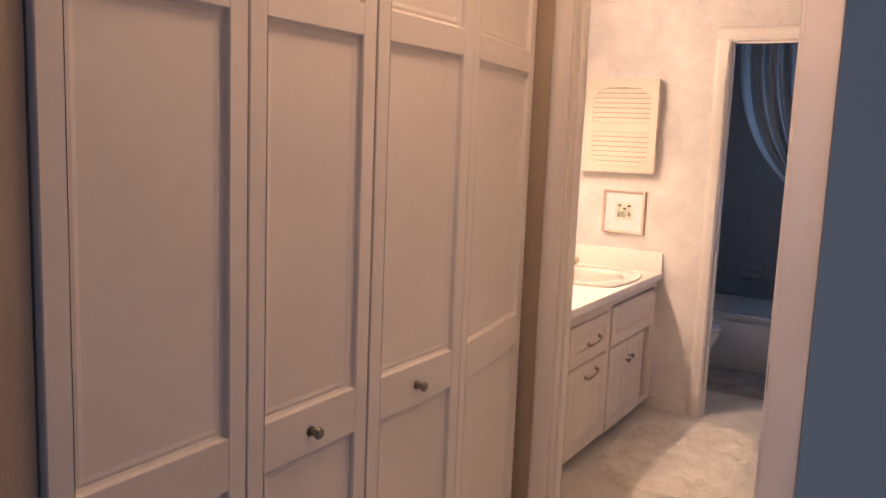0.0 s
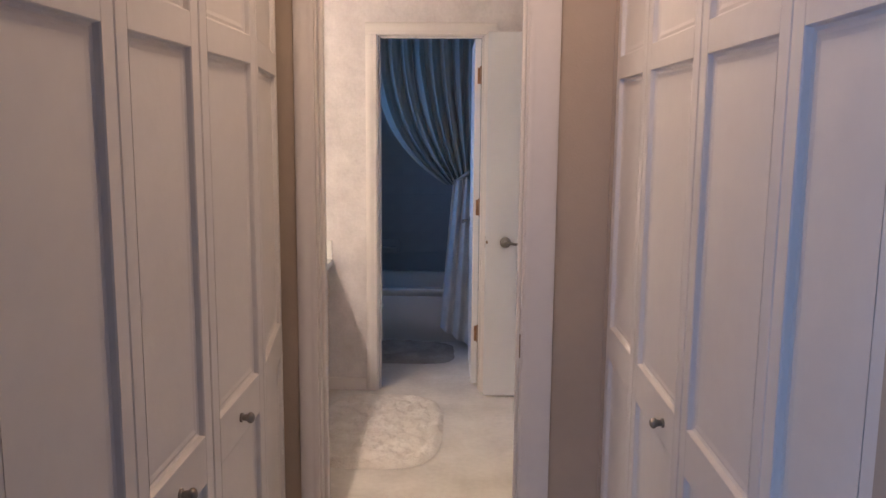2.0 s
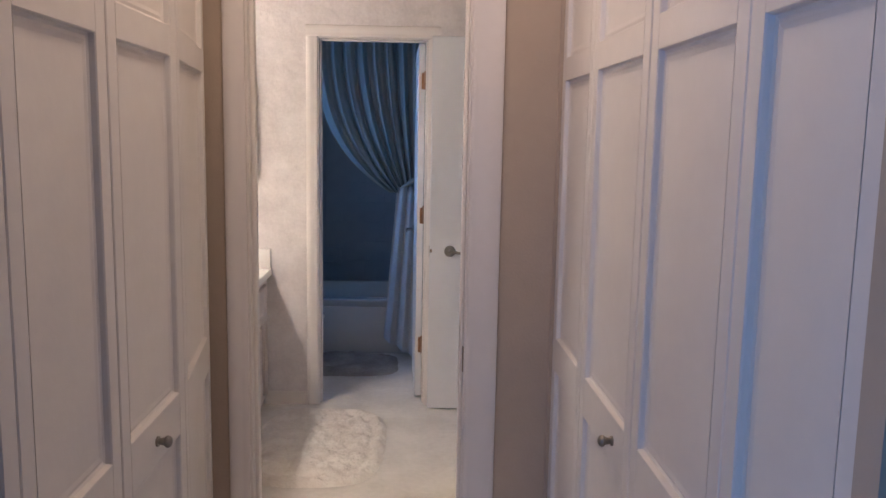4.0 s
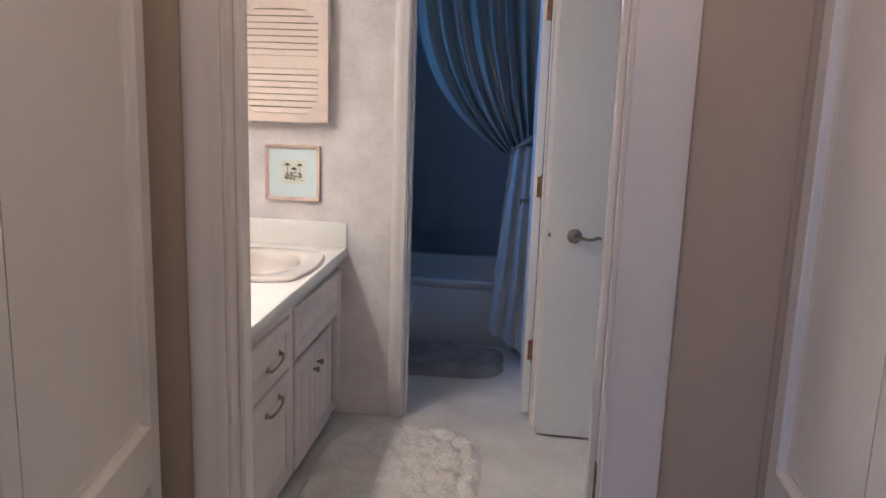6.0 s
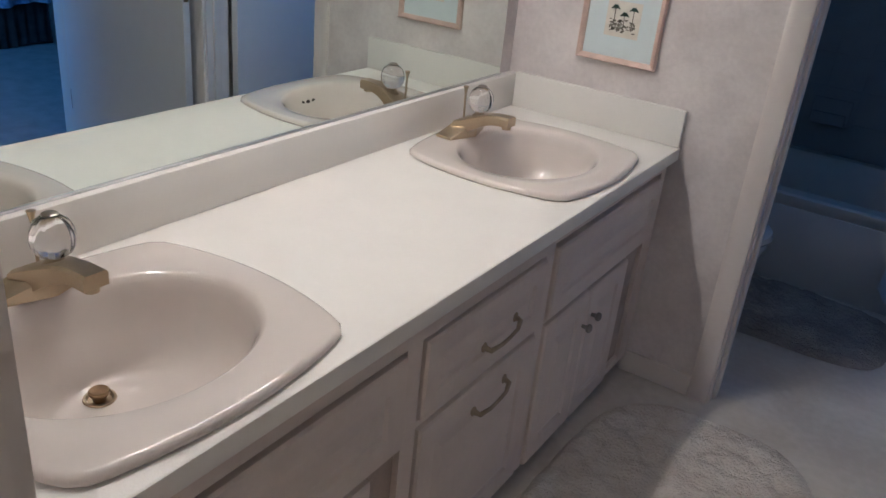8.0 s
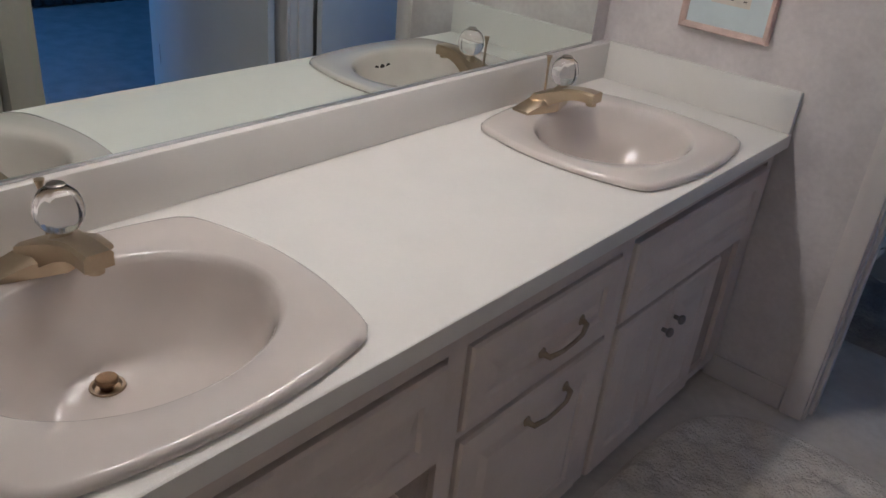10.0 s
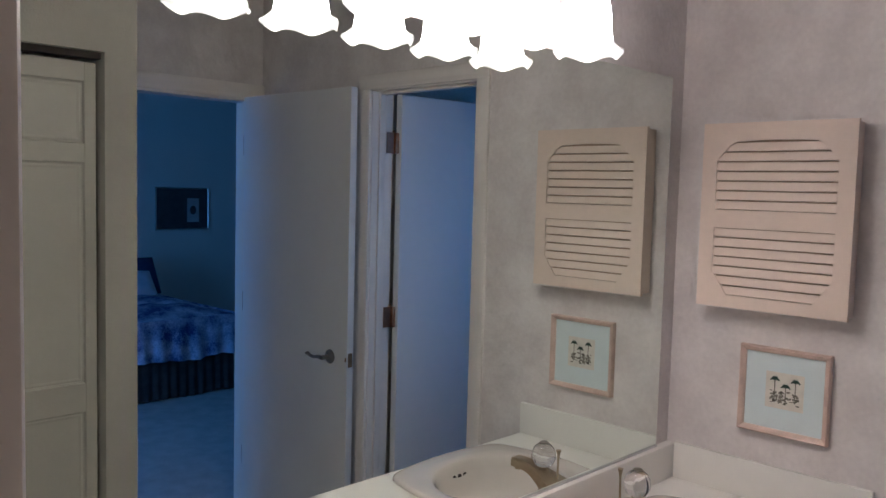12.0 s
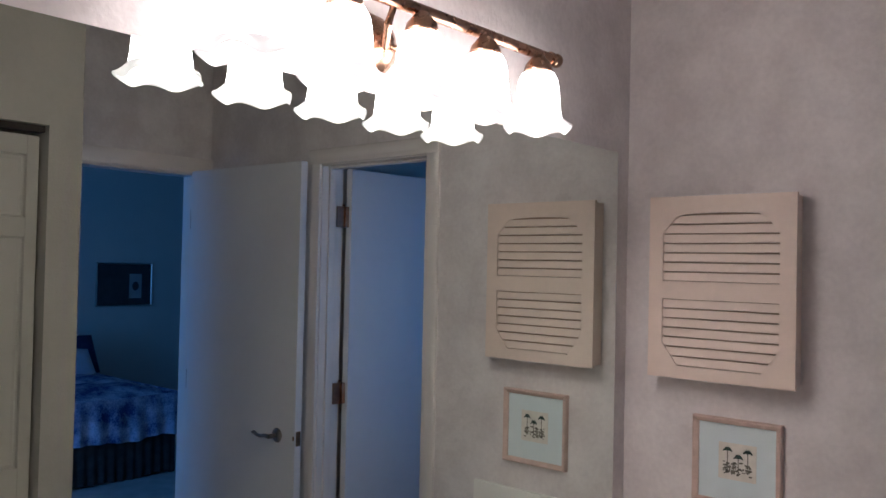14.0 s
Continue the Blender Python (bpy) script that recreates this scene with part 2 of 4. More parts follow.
def wall_along_x(bm, x0, x1, y0, y1, holes=(), top=H):
    """A wall between x0 and x1 with openings (xa, xb, za, zb)."""
    return notched(bm, x0, x1, holes, lambda s, z, k: (s, y1 if k else y0, z), top)


def wall_along_y(bm, x0, x1, y0, y1, holes=(), top=H):
    return notched(bm, y0, y1, holes, lambda s, z, k: (x1 if k else x0, s, z), top)


B = bmesh.new

# ---- large structure ----
# plan: hall x -0.69..0.20, y 0.20..1.89; vanity room y 1.985..4.15; tub room y 4.27..5.98; bedroom x 0.80..4.90
RIGHT = pose(0.190, 1.89, 0, 0, 0, 0.9)     # the hall's two closet walls
RETURN_Y = 0.32
LEFT = pose(-0.692, 1.89, 0)

structure("floor", box(B(), -1.76, 0.80, RETURN_Y, 6.1, -0.1, 0.0), M_FLOOR, "cream mottled sheet vinyl floor", "floor")
structure("bedroom_floor", box(B(), 0.80, 5.0, 1.3, 7.2, -0.1, 0.004), M_CARPET, "pale cut-pile bedroom carpet", "floor")
structure("dressing_floor", box(B(), -3.4, 3.1, -3.1, RETURN_Y, -0.1, 0.0), M_CARPET, "pale carpet of the dressing room", "floor")
structure("ceiling", box(B(), -3.5, 5.1, -3.3, 7.3, H, H + 0.1), M_CEIL, "off-white textured ceiling", "ceiling")

LEFT_OPEN = (-1.595, -0.004, 0.0, 2.06)
structure("wall_hall_west", wall_along_y(B(), -0.10, 0.0, -1.69, 0.0, [LEFT_OPEN]), M_TAN, "tan painted hall wall with a wide closet opening", m=LEFT)
structure("wall_closet_back", box(B(), -1.40, -1.30, 0.2, 1.89, 0, H), M_CEIL, "plain closet back wall")
structure("wall_dressing_north", box(B(), -3.4, -0.79, 0.10, 0.20, 0, H), M_TAN, "plain tan wall of the dressing room")
structure("wall_dressing_west", wall_along_y(B(), -3.4, -3.3, -3.1, 0.10, [(-2.0, -0.4, 0.8, 2.1)]), M_TAN, "plain tan wall with a window opening")
structure("wall_dressing_south", wall_along_x(B(), -3.4, 3.1, -3.2, -3.1, [(-2.65, -1.15, 0.75, 2.1)]), M_TAN, "plain tan wall with a window opening")
structure("wall_dressing_east", box(B(), 3.0, 3.1, -3.1, RETURN_Y, 0, H), M_TAN, "plain tan wall of the dressing room")
structure("wall_return", box(B(), 0.3146, 3.1, RETURN_Y, RETURN_Y + 0.10, 0, H), M_TAN, "tan painted wall end beside the hall closet")
structure("wall_hall_east", wall_along_y(B(), 0.0, 0.10, RETURN_Y - 1.89, 0.0, [(-1.530, -0.012, 0, 2.06)]), M_TAN, "tan painted hall wall with a wide closet opening", m=RIGHT)
structure("wall_closet_east_back", box(B(), 0.84, 0.94, RETURN_Y + 0.10, 3.235, 0, H), M_CEIL, "plain closet back wall")

DL, DR, DH = -0.646, -0.043, 2.03
structure("wall_doorway_south", wall_along_x(B(), -1.70, 0.84, 1.89, 1.94, [(DL, DR, 0, DH)]), M_TAN, "tan painted wall round the vanity room doorway")
structure("wall_doorway_north", wall_along_x(B(), -1.70, 0.84, 1.94, 1.99, [(DL, DR, 0, DH)]), M_WALL, "mottled wallpapered wall round the doorway")
structure("wall_mirror", box(B(), -1.70, -1.578, 1.99, 4.15, 0, H), M_WALL, "sponged pinkish grey wallpapered wall", "wall")
TL, TR = -0.730, -0.133
structure("wall_north", wall_along_x(B(), -1.70, 0.68, 4.15, 4.21, [(TL, TR, 0, DH)]), M_WALL, "sponged pinkish grey wallpapered wall with a doorway")
structure("wall_tub_south", wall_along_x(B(), -1.70, 0.68, 4.21, 4.27, [(TL, TR, 0, DH)]), M_CEIL, "plain white tub room wall round the doorway")
structure("wall_linen_closet", wall_along_y(B(), 0.073, 0.173, 1.99, 3.235, [(2.275, 3.120, 0, 2.065)]), M_CLOSETWALL, "cream painted wall with a closet opening")
structure("wall_linen_end", box(B(), 0.173, 0.68, 3.135, 3.235, 0, H), M_CLOSETWALL, "cream painted end wall of the linen closet")
BED0, BED1 = 3.29, 4.09
structure("wall_bedroom_west", wall_along_y(B(), 0.68, 0.80, 3.235, 7.2, [(BED0, BED1, 0, DH)]), M_WALL, "wallpapered wall with the bedroom doorway")
structure("wall_bedroom_west_south", box(B(), 0.68, 0.80, 1.3, 3.235, 0, H), M_CEIL, "plain pale bedroom wall")
structure("wall_bedroom_south", wall_along_x(B(), 0.80, 5.0, 1.3, 1.4, [(1.05, 2.45, 0.75, 2.1)]), M_CEIL, "plain pale bedroom wall with a window opening")
structure("wall_bedroom_east", box(B(), 4.90, 5.0, 1.4, 7.2, 0, H), M_CEIL, "plain pale bedroom wall")
structure("wall_bedroom_north", box(B(), 0.80, 5.0, 7.1, 7.2, 0, H), M_CEIL, "plain pale bedroom wall")
structure("wall_tub_west", wall_along_y(B(), -1.76, -1.66, 4.27, 6.08, [(4.48, 5.02, 1.28, 1.96)]), M_CEIL, "plain white tub room wall with a small window opening")
structure("wall_tub_east", box(B(), -0.02, 0.10, 4.27, 6.08, 0, H), M_CEIL, "plain white tub room wall")
structure("wall_tub_north", box(B(), -1.66, -0.02, 6.0, 6.08, 0, H), M_GROUT, "grouted wall behind the bathtub tiles")


# ---- trim ----
def casing_profile(bm, length, width=0.09, thick=0.017):
    """A straight moulded casing along local z, its face towards -y, its inner edge at x = 0."""
    prof = [(0, 0), (0, -0.010), (0.006, -0.013), (0.014, -0.0125), (0.022, -0.0135), (width * 0.55, -thick), (width - 0.008, -thick), (width, -0.012), (width, 0)]
    rings = [[bm.verts.new((x, y, z)) for x, y in prof] for z in (0, length)]
    for i in range(len(prof)):
        j = (i + 1) % len(prof)
        bm.faces.new((rings[0][i], rings[0][j], rings[1][j], rings[1][i]))
    bm.faces.new(rings[0])
    bm.faces.new(rings[1][::-1])
    return bm


def door_casing(name, width, height, m, w=0.09, left=True, right=True, wl=None, wr=None):
    """Two legs and a head round an opening of that width; m puts the opening's floor centre on the wall face, face to -y."""
    root = thing(name, "white painted moulded door casing", "door trim", m, kind="structure")
    if left:
        part("casing_leg", casing_profile(B(), height, wl or w), M_TRIM, root, m=pose(-width / 2, 0, 0) @ Matrix.Diagonal((-1, 1, 1, 1)))
    if right:
        part("casing_leg", casing_profile(B(), height, wr or w), M_TRIM, root, m=pose(width / 2, 0, 0))
    bm = B()
    casing_profile(bm, width + (wl or w) + (wr or w), w)
    part("casing_head", bm, M_TRIM, root, m=pose(-width / 2 - (wl or w), 0, height) @ Matrix(((0, 0, 1, 0), (0, 1, 0, 0), (1, 0, 0, 0), (0, 0, 0, 1))))
    return root


def jamb_lining(name, x0, x1, y0, y1, h, stop_y):
    """The lining of a doorway along x, with its door stops."""
    root = thing(name, "white painted door jamb with stops", "door jamb", kind="structure")
    t = 0.006
    part("jamb_side", box(B(), x0 - 0.002, x0 + t, y0, y1, 0, h), M_TRIM, root, smooth=False)
    part("jamb_side", box(B(), x1 - t, x1 + 0.002, y0, y1, 0, h), M_TRIM, root, smooth=False)
    part("jamb_head", box(B(), x0 + t, x1 - t, y0, y1, h - t, h + 0.002), M_TRIM, root, smooth=False)
    part("door_stop", box(B(), x0 + t, x0 + t + 0.011, stop_y, stop_y + 0.035, 0, h - t, 0.003), M_TRIM, root)
    part("door_stop", box(B(), x1 - t - 0.011, x1 - t, stop_y, stop_y + 0.035, 0, h - t, 0.003), M_TRIM, root)
    part("door_stop", box(B(), x0 + t + 0.011, x1 - t - 0.011, stop_y, stop_y + 0.035, h - t - 0.011, h - t, 0.003), M_TRIM, root)
    return root


DC = (DL + DR) / 2
door_casing("door_trim_1", DR - DL, DH, pose(DC, 1.89, 0), wl=0.056, wr=0.085)
door_casing("door_trim_2", DR - DL, DH, pose(DC, 1.99, 0, 0, 0, 180), wl=0.06, wr=0.07)
_j = jamb_lining("door_jamb_1", DL, DR, 1.892, 1.988, DH, 1.925)
part("strike_plate", box(B(), DR - 0.0085, DR - 0.0055, 1.897, 1.919, 0.86, 0.93, 0.001), M_AGED, _j, "aged brass strike plate")
part("strike_plate", box(B(), DL + 0.0055, DL + 0.0075, 1.963, 1.984, 0.86, 0.93, 0.0008), M_AGED, _j, "aged brass strike plate")
TC = (TL + TR) / 2
door_casing("door_trim_3", TR - TL, DH, pose(TC, 4.15, 0), w=0.062)
jamb_lining("door_jamb_2", TL, TR, 4.152, 4.268, DH, 4.185)
door_casing("door_trim_4", BED1 - BED0, DH, pose(0.68, (BED0 + BED1) / 2, 0, 0, 0, -90), w=0.07, wl=0.06, wr=0.02)
_bj = thing("door_jamb_3", "white painted bedroom door jamb", "door jamb", kind="structure")
part("jamb_side", box(B(), 0.682, 0.798, BED0 - 0.002, BED0 + 0.012, 0, DH), M_TRIM, _bj, smooth=False)
part("jamb_side", box(B(), 0.682, 0.798, BED1 - 0.012, BED1 + 0.002, 0, DH), M_TRIM, _bj, smooth=False)
part("jamb_head", box(B(), 0.682, 0.798, BED0 + 0.012, BED1 - 0.012, DH - 0.012, DH + 0.002), M_TRIM, _bj, smooth=False)


def baseboard(name, x0, x1, y0, y1):
    bm = box(B(), x0, x1, y0, y1, 0.0, 0.075, 0.004)
    return structure(name, bm, M_TRIM, "low cream painted baseboard", "baseboard")


baseboard("baseboard", -1.03, TL - 0.064, 4.137, 4.15)
baseboard("baseboard", 0.06, 0.073, 2.04, 2.265)
baseboard("baseboard", 0.06, 0.073, 3.13, 3.235)
baseboard("baseboard", 0.075, 0.66, 3.235, 3.248)
baseboard("baseboard", -0.07, 0.66, 4.137, 4.15)


# ---- closet doors ----
def moulded_panel(w, h, depth=0.013, slope=0.016):
    """A sunk panel with a sloped moulding, its front towards -y, corner at the origin."""
    bm = B()
    loops = [(0, 0), (0.0015, 0.002), (0.003, depth * 0.8), (0.008, depth), (0.014, depth - 0.0015), (slope + 0.006, depth), (slope + 0.03, depth)]
    rings = [[bm.verts.new((x, y, z)) for x, z in ((i, i), (w - i, i), (w - i, h - i), (i, h - i))] for i, y in loops]
    for a, b in zip(rings, rings[1:]):
        for k in range(4):
            bm.faces.new((a[k], a[(k + 1) % 4], b[(k + 1) % 4], b[k]))
    bm.faces.new(rings[-1])
    return bm


PANELS = ((0.10, 0.885), (0.974, 1.668), (1.725, 1.960))
LINEN_PANELS = ((0.10, 0.805), (0.905, 1.685), (1.75, 1.965))


def closet_leaf(parent, w, m, knob=None, panels=PANELS, stile=0.042, h=2.03, paint=M_WHITE, kz=0.927):
    """One leaf of a bifold door: stiles, rails, three sunk panels and perhaps a knob."""
    t = 0.034
    bm = B()
    box(bm, 0.0015, stile, 0, t, 0.012, h, 0.002, 1)
    box(bm, w - stile, w - 0.0015, 0, t, 0.012, h, 0.002, 1)
    zs = [0.012] + [z for p in panels for z in p] + [h]
    for za, zb in zip(zs[::2], zs[1::2]):
        box(bm, stile, w - stile, 0, t, za, zb)
    leaf = part("leaf", bm, paint, parent, m=m, smooth=False)
    for za, zb in panels:
        part("panel", moulded_panel(w - 2 * stile, zb - za), paint, leaf, m=pose(stile, 0.0, za), smooth=False)
        box_bm = box(B(), stile, w - stile, t - 0.012, t, za, zb)
        part("back_panel", box_bm, paint, leaf, smooth=False)
    if knob is not None:
        k = B()
        cyl(k, (knob, 0.001, kz), (knob, -0.004, kz), 0.010)
        cyl(k, (knob, -0.004, kz), (knob, -0.016, kz), 0.006, 0.008)
        ball(k, (knob, -0.021, kz), 0.0118, 14, (1, 0.75, 1))
        part("knob", k, M_PEWTER, leaf, "small round antique nickel knob")
    return leaf


def bifold(label, edges, m, group="closet doors", knobs=None, paint=M_WHITE, panels=PANELS, kz=0.927, ajar=0.0):
    """A pair of leaves between the given places along local x."""
    knobs = knobs or {}
    root = thing("bifold_door", label, "closet door", m, group)
    for i, (a, b) in enumerate(zip(edges, edges[1:])):
        closet_leaf(root, b - a, pose(a, 0, 0, 0, 0, ajar if i else 0), knobs[i] if i in knobs else None, panels, paint=paint, kz=kz)
    return root


_lab = "white panelled bifold closet doors, closed, with a small dark knob"
# along the hall's west side, front to +x; local x runs towards the doorway
_le = LEFT @ pose(0.014, 0, 0, 0, 0, 90)
bifold(_lab, (-1.592, -1.228, -0.886), _le, knobs={1: 0.163})
bifold("white panelled bifold closet doors, one leaf slightly folded back", (-0.883, -0.508, -0.034), _le, knobs={0: 0.180}, ajar=8.0)
# along the east side, front to -x; local x runs back from the doorway
_re = RIGHT @ pose(0.008, 0, 0, 0, 0, -90)
bifold(_lab, (0.014, 0.378, 0.803), _re, knobs={1: 0.306})
bifold(_lab, (0.807, 1.215, 1.528), _re, knobs={0: 0.315})
# linen closet in the vanity room
bifold("white panelled bifold linen closet door, closed", (-3.113, -2.697, -2.283), pose(0.126, 0, 0, 0, 0, -90), knobs={1: 0.12}, paint=M_LINEN, panels=LINEN_PANELS, kz=0.84)
_tr = structure("closet_track", box(B(), 0.10, 0.15, 2.277, 3.118, 2.042, 2.064), M_DARK, "dark closet door track", "trim")
_tr2 = structure("closet_track", box(B(), -0.045, -0.01, -1.59, -0.10, 2.036, 2.058), M_DARK, "dark closet door track", "trim", m=LEFT)


# ---- doors ----
def lever(parent, m, label="antique nickel lever handle with a curled end"):
    """A round rose and a scrolled lever, standing out towards -y, the lever to +x."""
    bm = B()
    lathe(bm, [(0.0, -0.012), (0.018, -0.011), (0.027, -0.006), (0.031, 0.0), (0.031, 0.002)], seg=24)
    bmesh.ops.rotate(bm, verts=bm.verts, cent=(0, 0, 0), matrix=Matrix.Rotation(radians(-90), 3, "X"))
    for v in bm.verts:
        v.co.y = -abs(v.co.y)
    cyl(bm, (0, -0.005, 0), (0, -0.045, 0), 0.010)
    tube(bm, [(0, -0.045, 0), (0.025, -0.047, 0.002), (0.05, -0.047, -0.004), (0.075, -0.047, -0.002), (0.095, -0.047, 0.008), (0.106, -0.047, 0.004), (0.104, -0.047, -0.005)], [0.010, 0.008, 0.007, 0.007, 0.007, 0.006, 0.004])
    return part("lever_handle", bm, M_PEWTER, parent, label, m=m)


# bedroom door, open, standing nearly along the end wall
BD_HINGE, BD_LATCH = Vector((0.668, 4.058)), Vector((-0.118, 4.072))
_ang = math.degrees(math.atan2(BD_HINGE.y - BD_LATCH.y, BD_HINGE.x - BD_LATCH.x))
_bw = (BD_HINGE - BD_LATCH).length
_bd = thing("door", "white flush bedroom door, standing open, nickel lever", "door", pose(BD_LATCH.x, BD_LATCH.y - 0.018, 0, 0, 0, _ang))
part("slab", box(B(), 0, _bw, 0, 0.035, 0.012, 2.035, 0.002, 1), M_DOOR, _bd)
lever(_bd, pose(0.112, 0, 0.897))
part("latch_bolt", box(B(), 0.004, 0.014, -0.0012, 0.002, 0.888, 0.906, 0.001), M_AGED, _bd, "small aged brass privacy plate")
part("latch_plate", box(B(), -0.0015, 0.001, 0.006, 0.029, 0.865, 0.925), M_AGED, _bd, "aged brass latch plate")
for _z in (0.30, 1.06, 1.81):
    part("hinge", cyl(B(), (_bw + 0.006, 0.01, _z - 0.045), (_bw + 0.006, 0.01, _z + 0.045), 0.006), M_AGED, _bd, "aged brass hinge")

# tub room door: hinged at the east jamb, swung into the tub room
_td = thing("door", "white flush tub room door, swung open, brass hinges", "door", pose(-0.148, 4.262, 0, 0, 0, 92))
part("slab", box(B(), 0.013, 0.59, 0.004, 0.039, 0.012, 2.02, 0.002, 1), M_DOOR, _td)
lever(_td, pose(0.53, 0.039, 0.93, 0, 0, 180))
for _z in (0.32, 1.068, 1.815):
    _hb = B()
    box(_hb, -0.002, 0.0135, 0.0, 0.024, _z - 0.044, _z + 0.044, 0.001)
    cyl(_hb, (0.0, 0.004, _z - 0.046), (0.0, 0.004, _z + 0.046), 0.006)
    ball(_hb, (0.0, 0.004, _z + 0.048), 0.007, 10)
    box(_hb, -0.042, -0.004, 0.0075, 0.0100, _z - 0.044, _z + 0.044)
    part("hinge", _hb, M_HINGE, _td, "coppery aged butt hinge")

# ---- vanity ----
VF, CT = -1.014, 0.775      # cabinet face, counter top
cab = thing("vanity_cabinet", "pickled white double vanity with drawer and doors", "cabinet")
_cb = B()
box(_cb, -1.55, VF - 0.02, 2.013, 4.144, 0.06, 0.09)
box(_cb, -1.55, VF - 0.02, 2.013, 2.031, 0.09, 0.733)
box(_cb, -1.55, VF - 0.02, 4.126, 4.144, 0.09, 0.733)
box(_cb, -1.55, -1.53, 2.018, 4.126, 0.09, 0.733)
part("carcass", _cb, M_VANITY, cab, smooth=False)
part("toe_kick", box(B(), -1.54, VF - 0.075, 2.013, 4.144, 0.0, 0.06), M_VANITY, cab, smooth=False)
_ff = B()
for _a, _c, _e, _g in ((2.013, 4.144, 0.700, 0.733), (2.013, 3.423, 0.684, 0.700), (2.013, 2.019, 0.06, 0.684), (2.015, 2.856, 0.466, 0.474), (2.856, 2.902, 0.06, 0.684),
                       (2.902, 3.381, 0.488, 0.504), (3.381, 3.423, 0.06, 0.684), (3.423, 4.108, 0.488, 0.494), (4.070, 4.108, 0.06, 0.488), (4.108, 4.144, 0.06, 0.700),
                       (2.77, 2.856, 0.06, 0.085), (3.93, 4.070, 0.06, 0.085)):
    box(_ff, VF - 0.02, VF, _a, _c, _e, _g)
# boards set back beside the doors, browner than the fronts
part("recess_panel", box(B(), VF - 0.024, VF - 0.014, 2.74, 2.856, 0.085, 0.466), M_RECESS, cab, "brown board set back beside the cabinet doors", smooth=False)
part("recess_panel", box(B(), VF - 0.024, VF - 0.014, 3.90, 4.070, 0.085, 0.488), M_RECESS, cab, "brown board set back beside the cabinet doors", smooth=False)
part("face_frame", _ff, M_VANITY, cab, smooth=False)


def front(name, y0, y1, z0, z1, label="", proud=0.010):
    """A lipped front with a raised field and a routed edge, facing +x."""
    y0, y1, z1 = y0 + 0.003, y1 - 0.003, z1 - 0.004
    w, h = y1 - y0, z1 - z0
    bm = B()
    e = min(0.055, h * 0.26)
    loops = [(0, 0.018), (0, -proud + 0.005), (0.005, -proud), (e, -proud), (e + 0.006, -proud + 0.006), (e + 0.012, -proud + 0.005), (e + 0.030, -proud - 0.001)]
    rings = [[bm.verts.new((x, y, z)) for x, z in ((i, i), (w - i, i), (w - i, h - i), (i, h - i))] for i, y in loops]
    for a, b in zip(rings, rings[1:]):
        for k in range(4):
            bm.faces.new((a[k], a[(k + 1) % 4], b[(k + 1) % 4], b[k]))
    bm.faces.new(rings[-1])
    bm.faces.new(rings[0][::-1])
    return part(name, bm, M_VANITY, cab, label, smooth=False, m=pose(VF, y0, z0, 0, 0, 90))


def pull(parent, y, z, length=0.125):
    """A curved bail pull, lying along y, on a front that faces +x (the front's own local axes)."""
    bm = B()
    pts = [(-length / 2, -0.018, -0.006), (-length / 2 + 0.004, -0.034, -0.010), (-length / 4, -0.043, -0.004), (0, -0.044, 0.0), (length / 4, -0.043, 0.004), (length / 2 - 0.004, -0.034, 0.010), (length / 2, -0.018, 0.012)]
    tube(bm, [(y + a, b + 0.008, z + c) for a, b, c in pts], [0.0075, 0.006, 0.0045, 0.004, 0.0045, 0.006, 0.0075], 10)
    for s, dz in ((-1, -0.006), (1, 0.012)):
        ball(bm, (y + s * length / 2, -0.011, z + dz), 0.010, 12, (1, 0.5, 1.2))
    return part("pull", bm, M_PULL, parent, "curved antique brass pull")


def small_knob(parent, y, z):
    bm = B()
    cyl(bm, (y, -0.009, z), (y, -0.024, z), 0.005, 0.006)
    ball(bm, (y, -0.030, z), 0.0125, 14, (1, 0.7, 1))
    return part("knob", bm, M_PEWTER, parent, "small dark round knob")


front("false_front", 3.427, 4.105, 0.496, 0.692, "false drawer front below the basin")
_d = front("drawer", 2.905, 3.378, 0.506, 0.684)
pull(_d, 0.272, 0.072)
_d = front("cabinet_door", 2.905, 3.378, 0.070, 0.486)
pull(_d, 0.262, 0.354)
_d = front("cabinet_door", 3.427, 3.684, 0.062, 0.484)
small_knob(_d, 0.232, 0.320)
_d = front("cabinet_door", 3.687, 3.945, 0.062, 0.484)
small_knob(_d, 0.028, 0.332)
front("false_front", 2.02, 2.853, 0.476, 0.680, "false drawer front below the basin")
_d = front("cabinet_door", 2.02, 2.392, 0.070, 0.462)
_d = front("cabinet_door", 2.396, 2.765, 0.070, 0.462)

SINK_Y = (2.476, 3.711)
SINK_X = (-1.260, -1.260)


def sink_outline(grow=0.0, n=96):
    """Points round a bowed square, about 0.45 deep and 0.47 wide."""
    pts = []
    a, b, bulge = 0.224 + grow, 0.235 + grow, 0.033
    for k in range(n):
        t = 2 * math.pi * (k + 0.5) / n
        c, s = math.cos(t), math.sin(t)
        m = (abs(c) ** 22 + abs(s) ** 22) ** (-1 / 22)
        u, v = c * m, s * m
        pts.append((a * u + math.copysign(bulge, u) * abs(u) ** 2 * (1 - v * v), b * v + math.copysign(bulge * 1.25, v) * abs(v) ** 2 * (1 - u * u)))
    return pts


# counter with two cut-outs
FRONT_X = -0.987


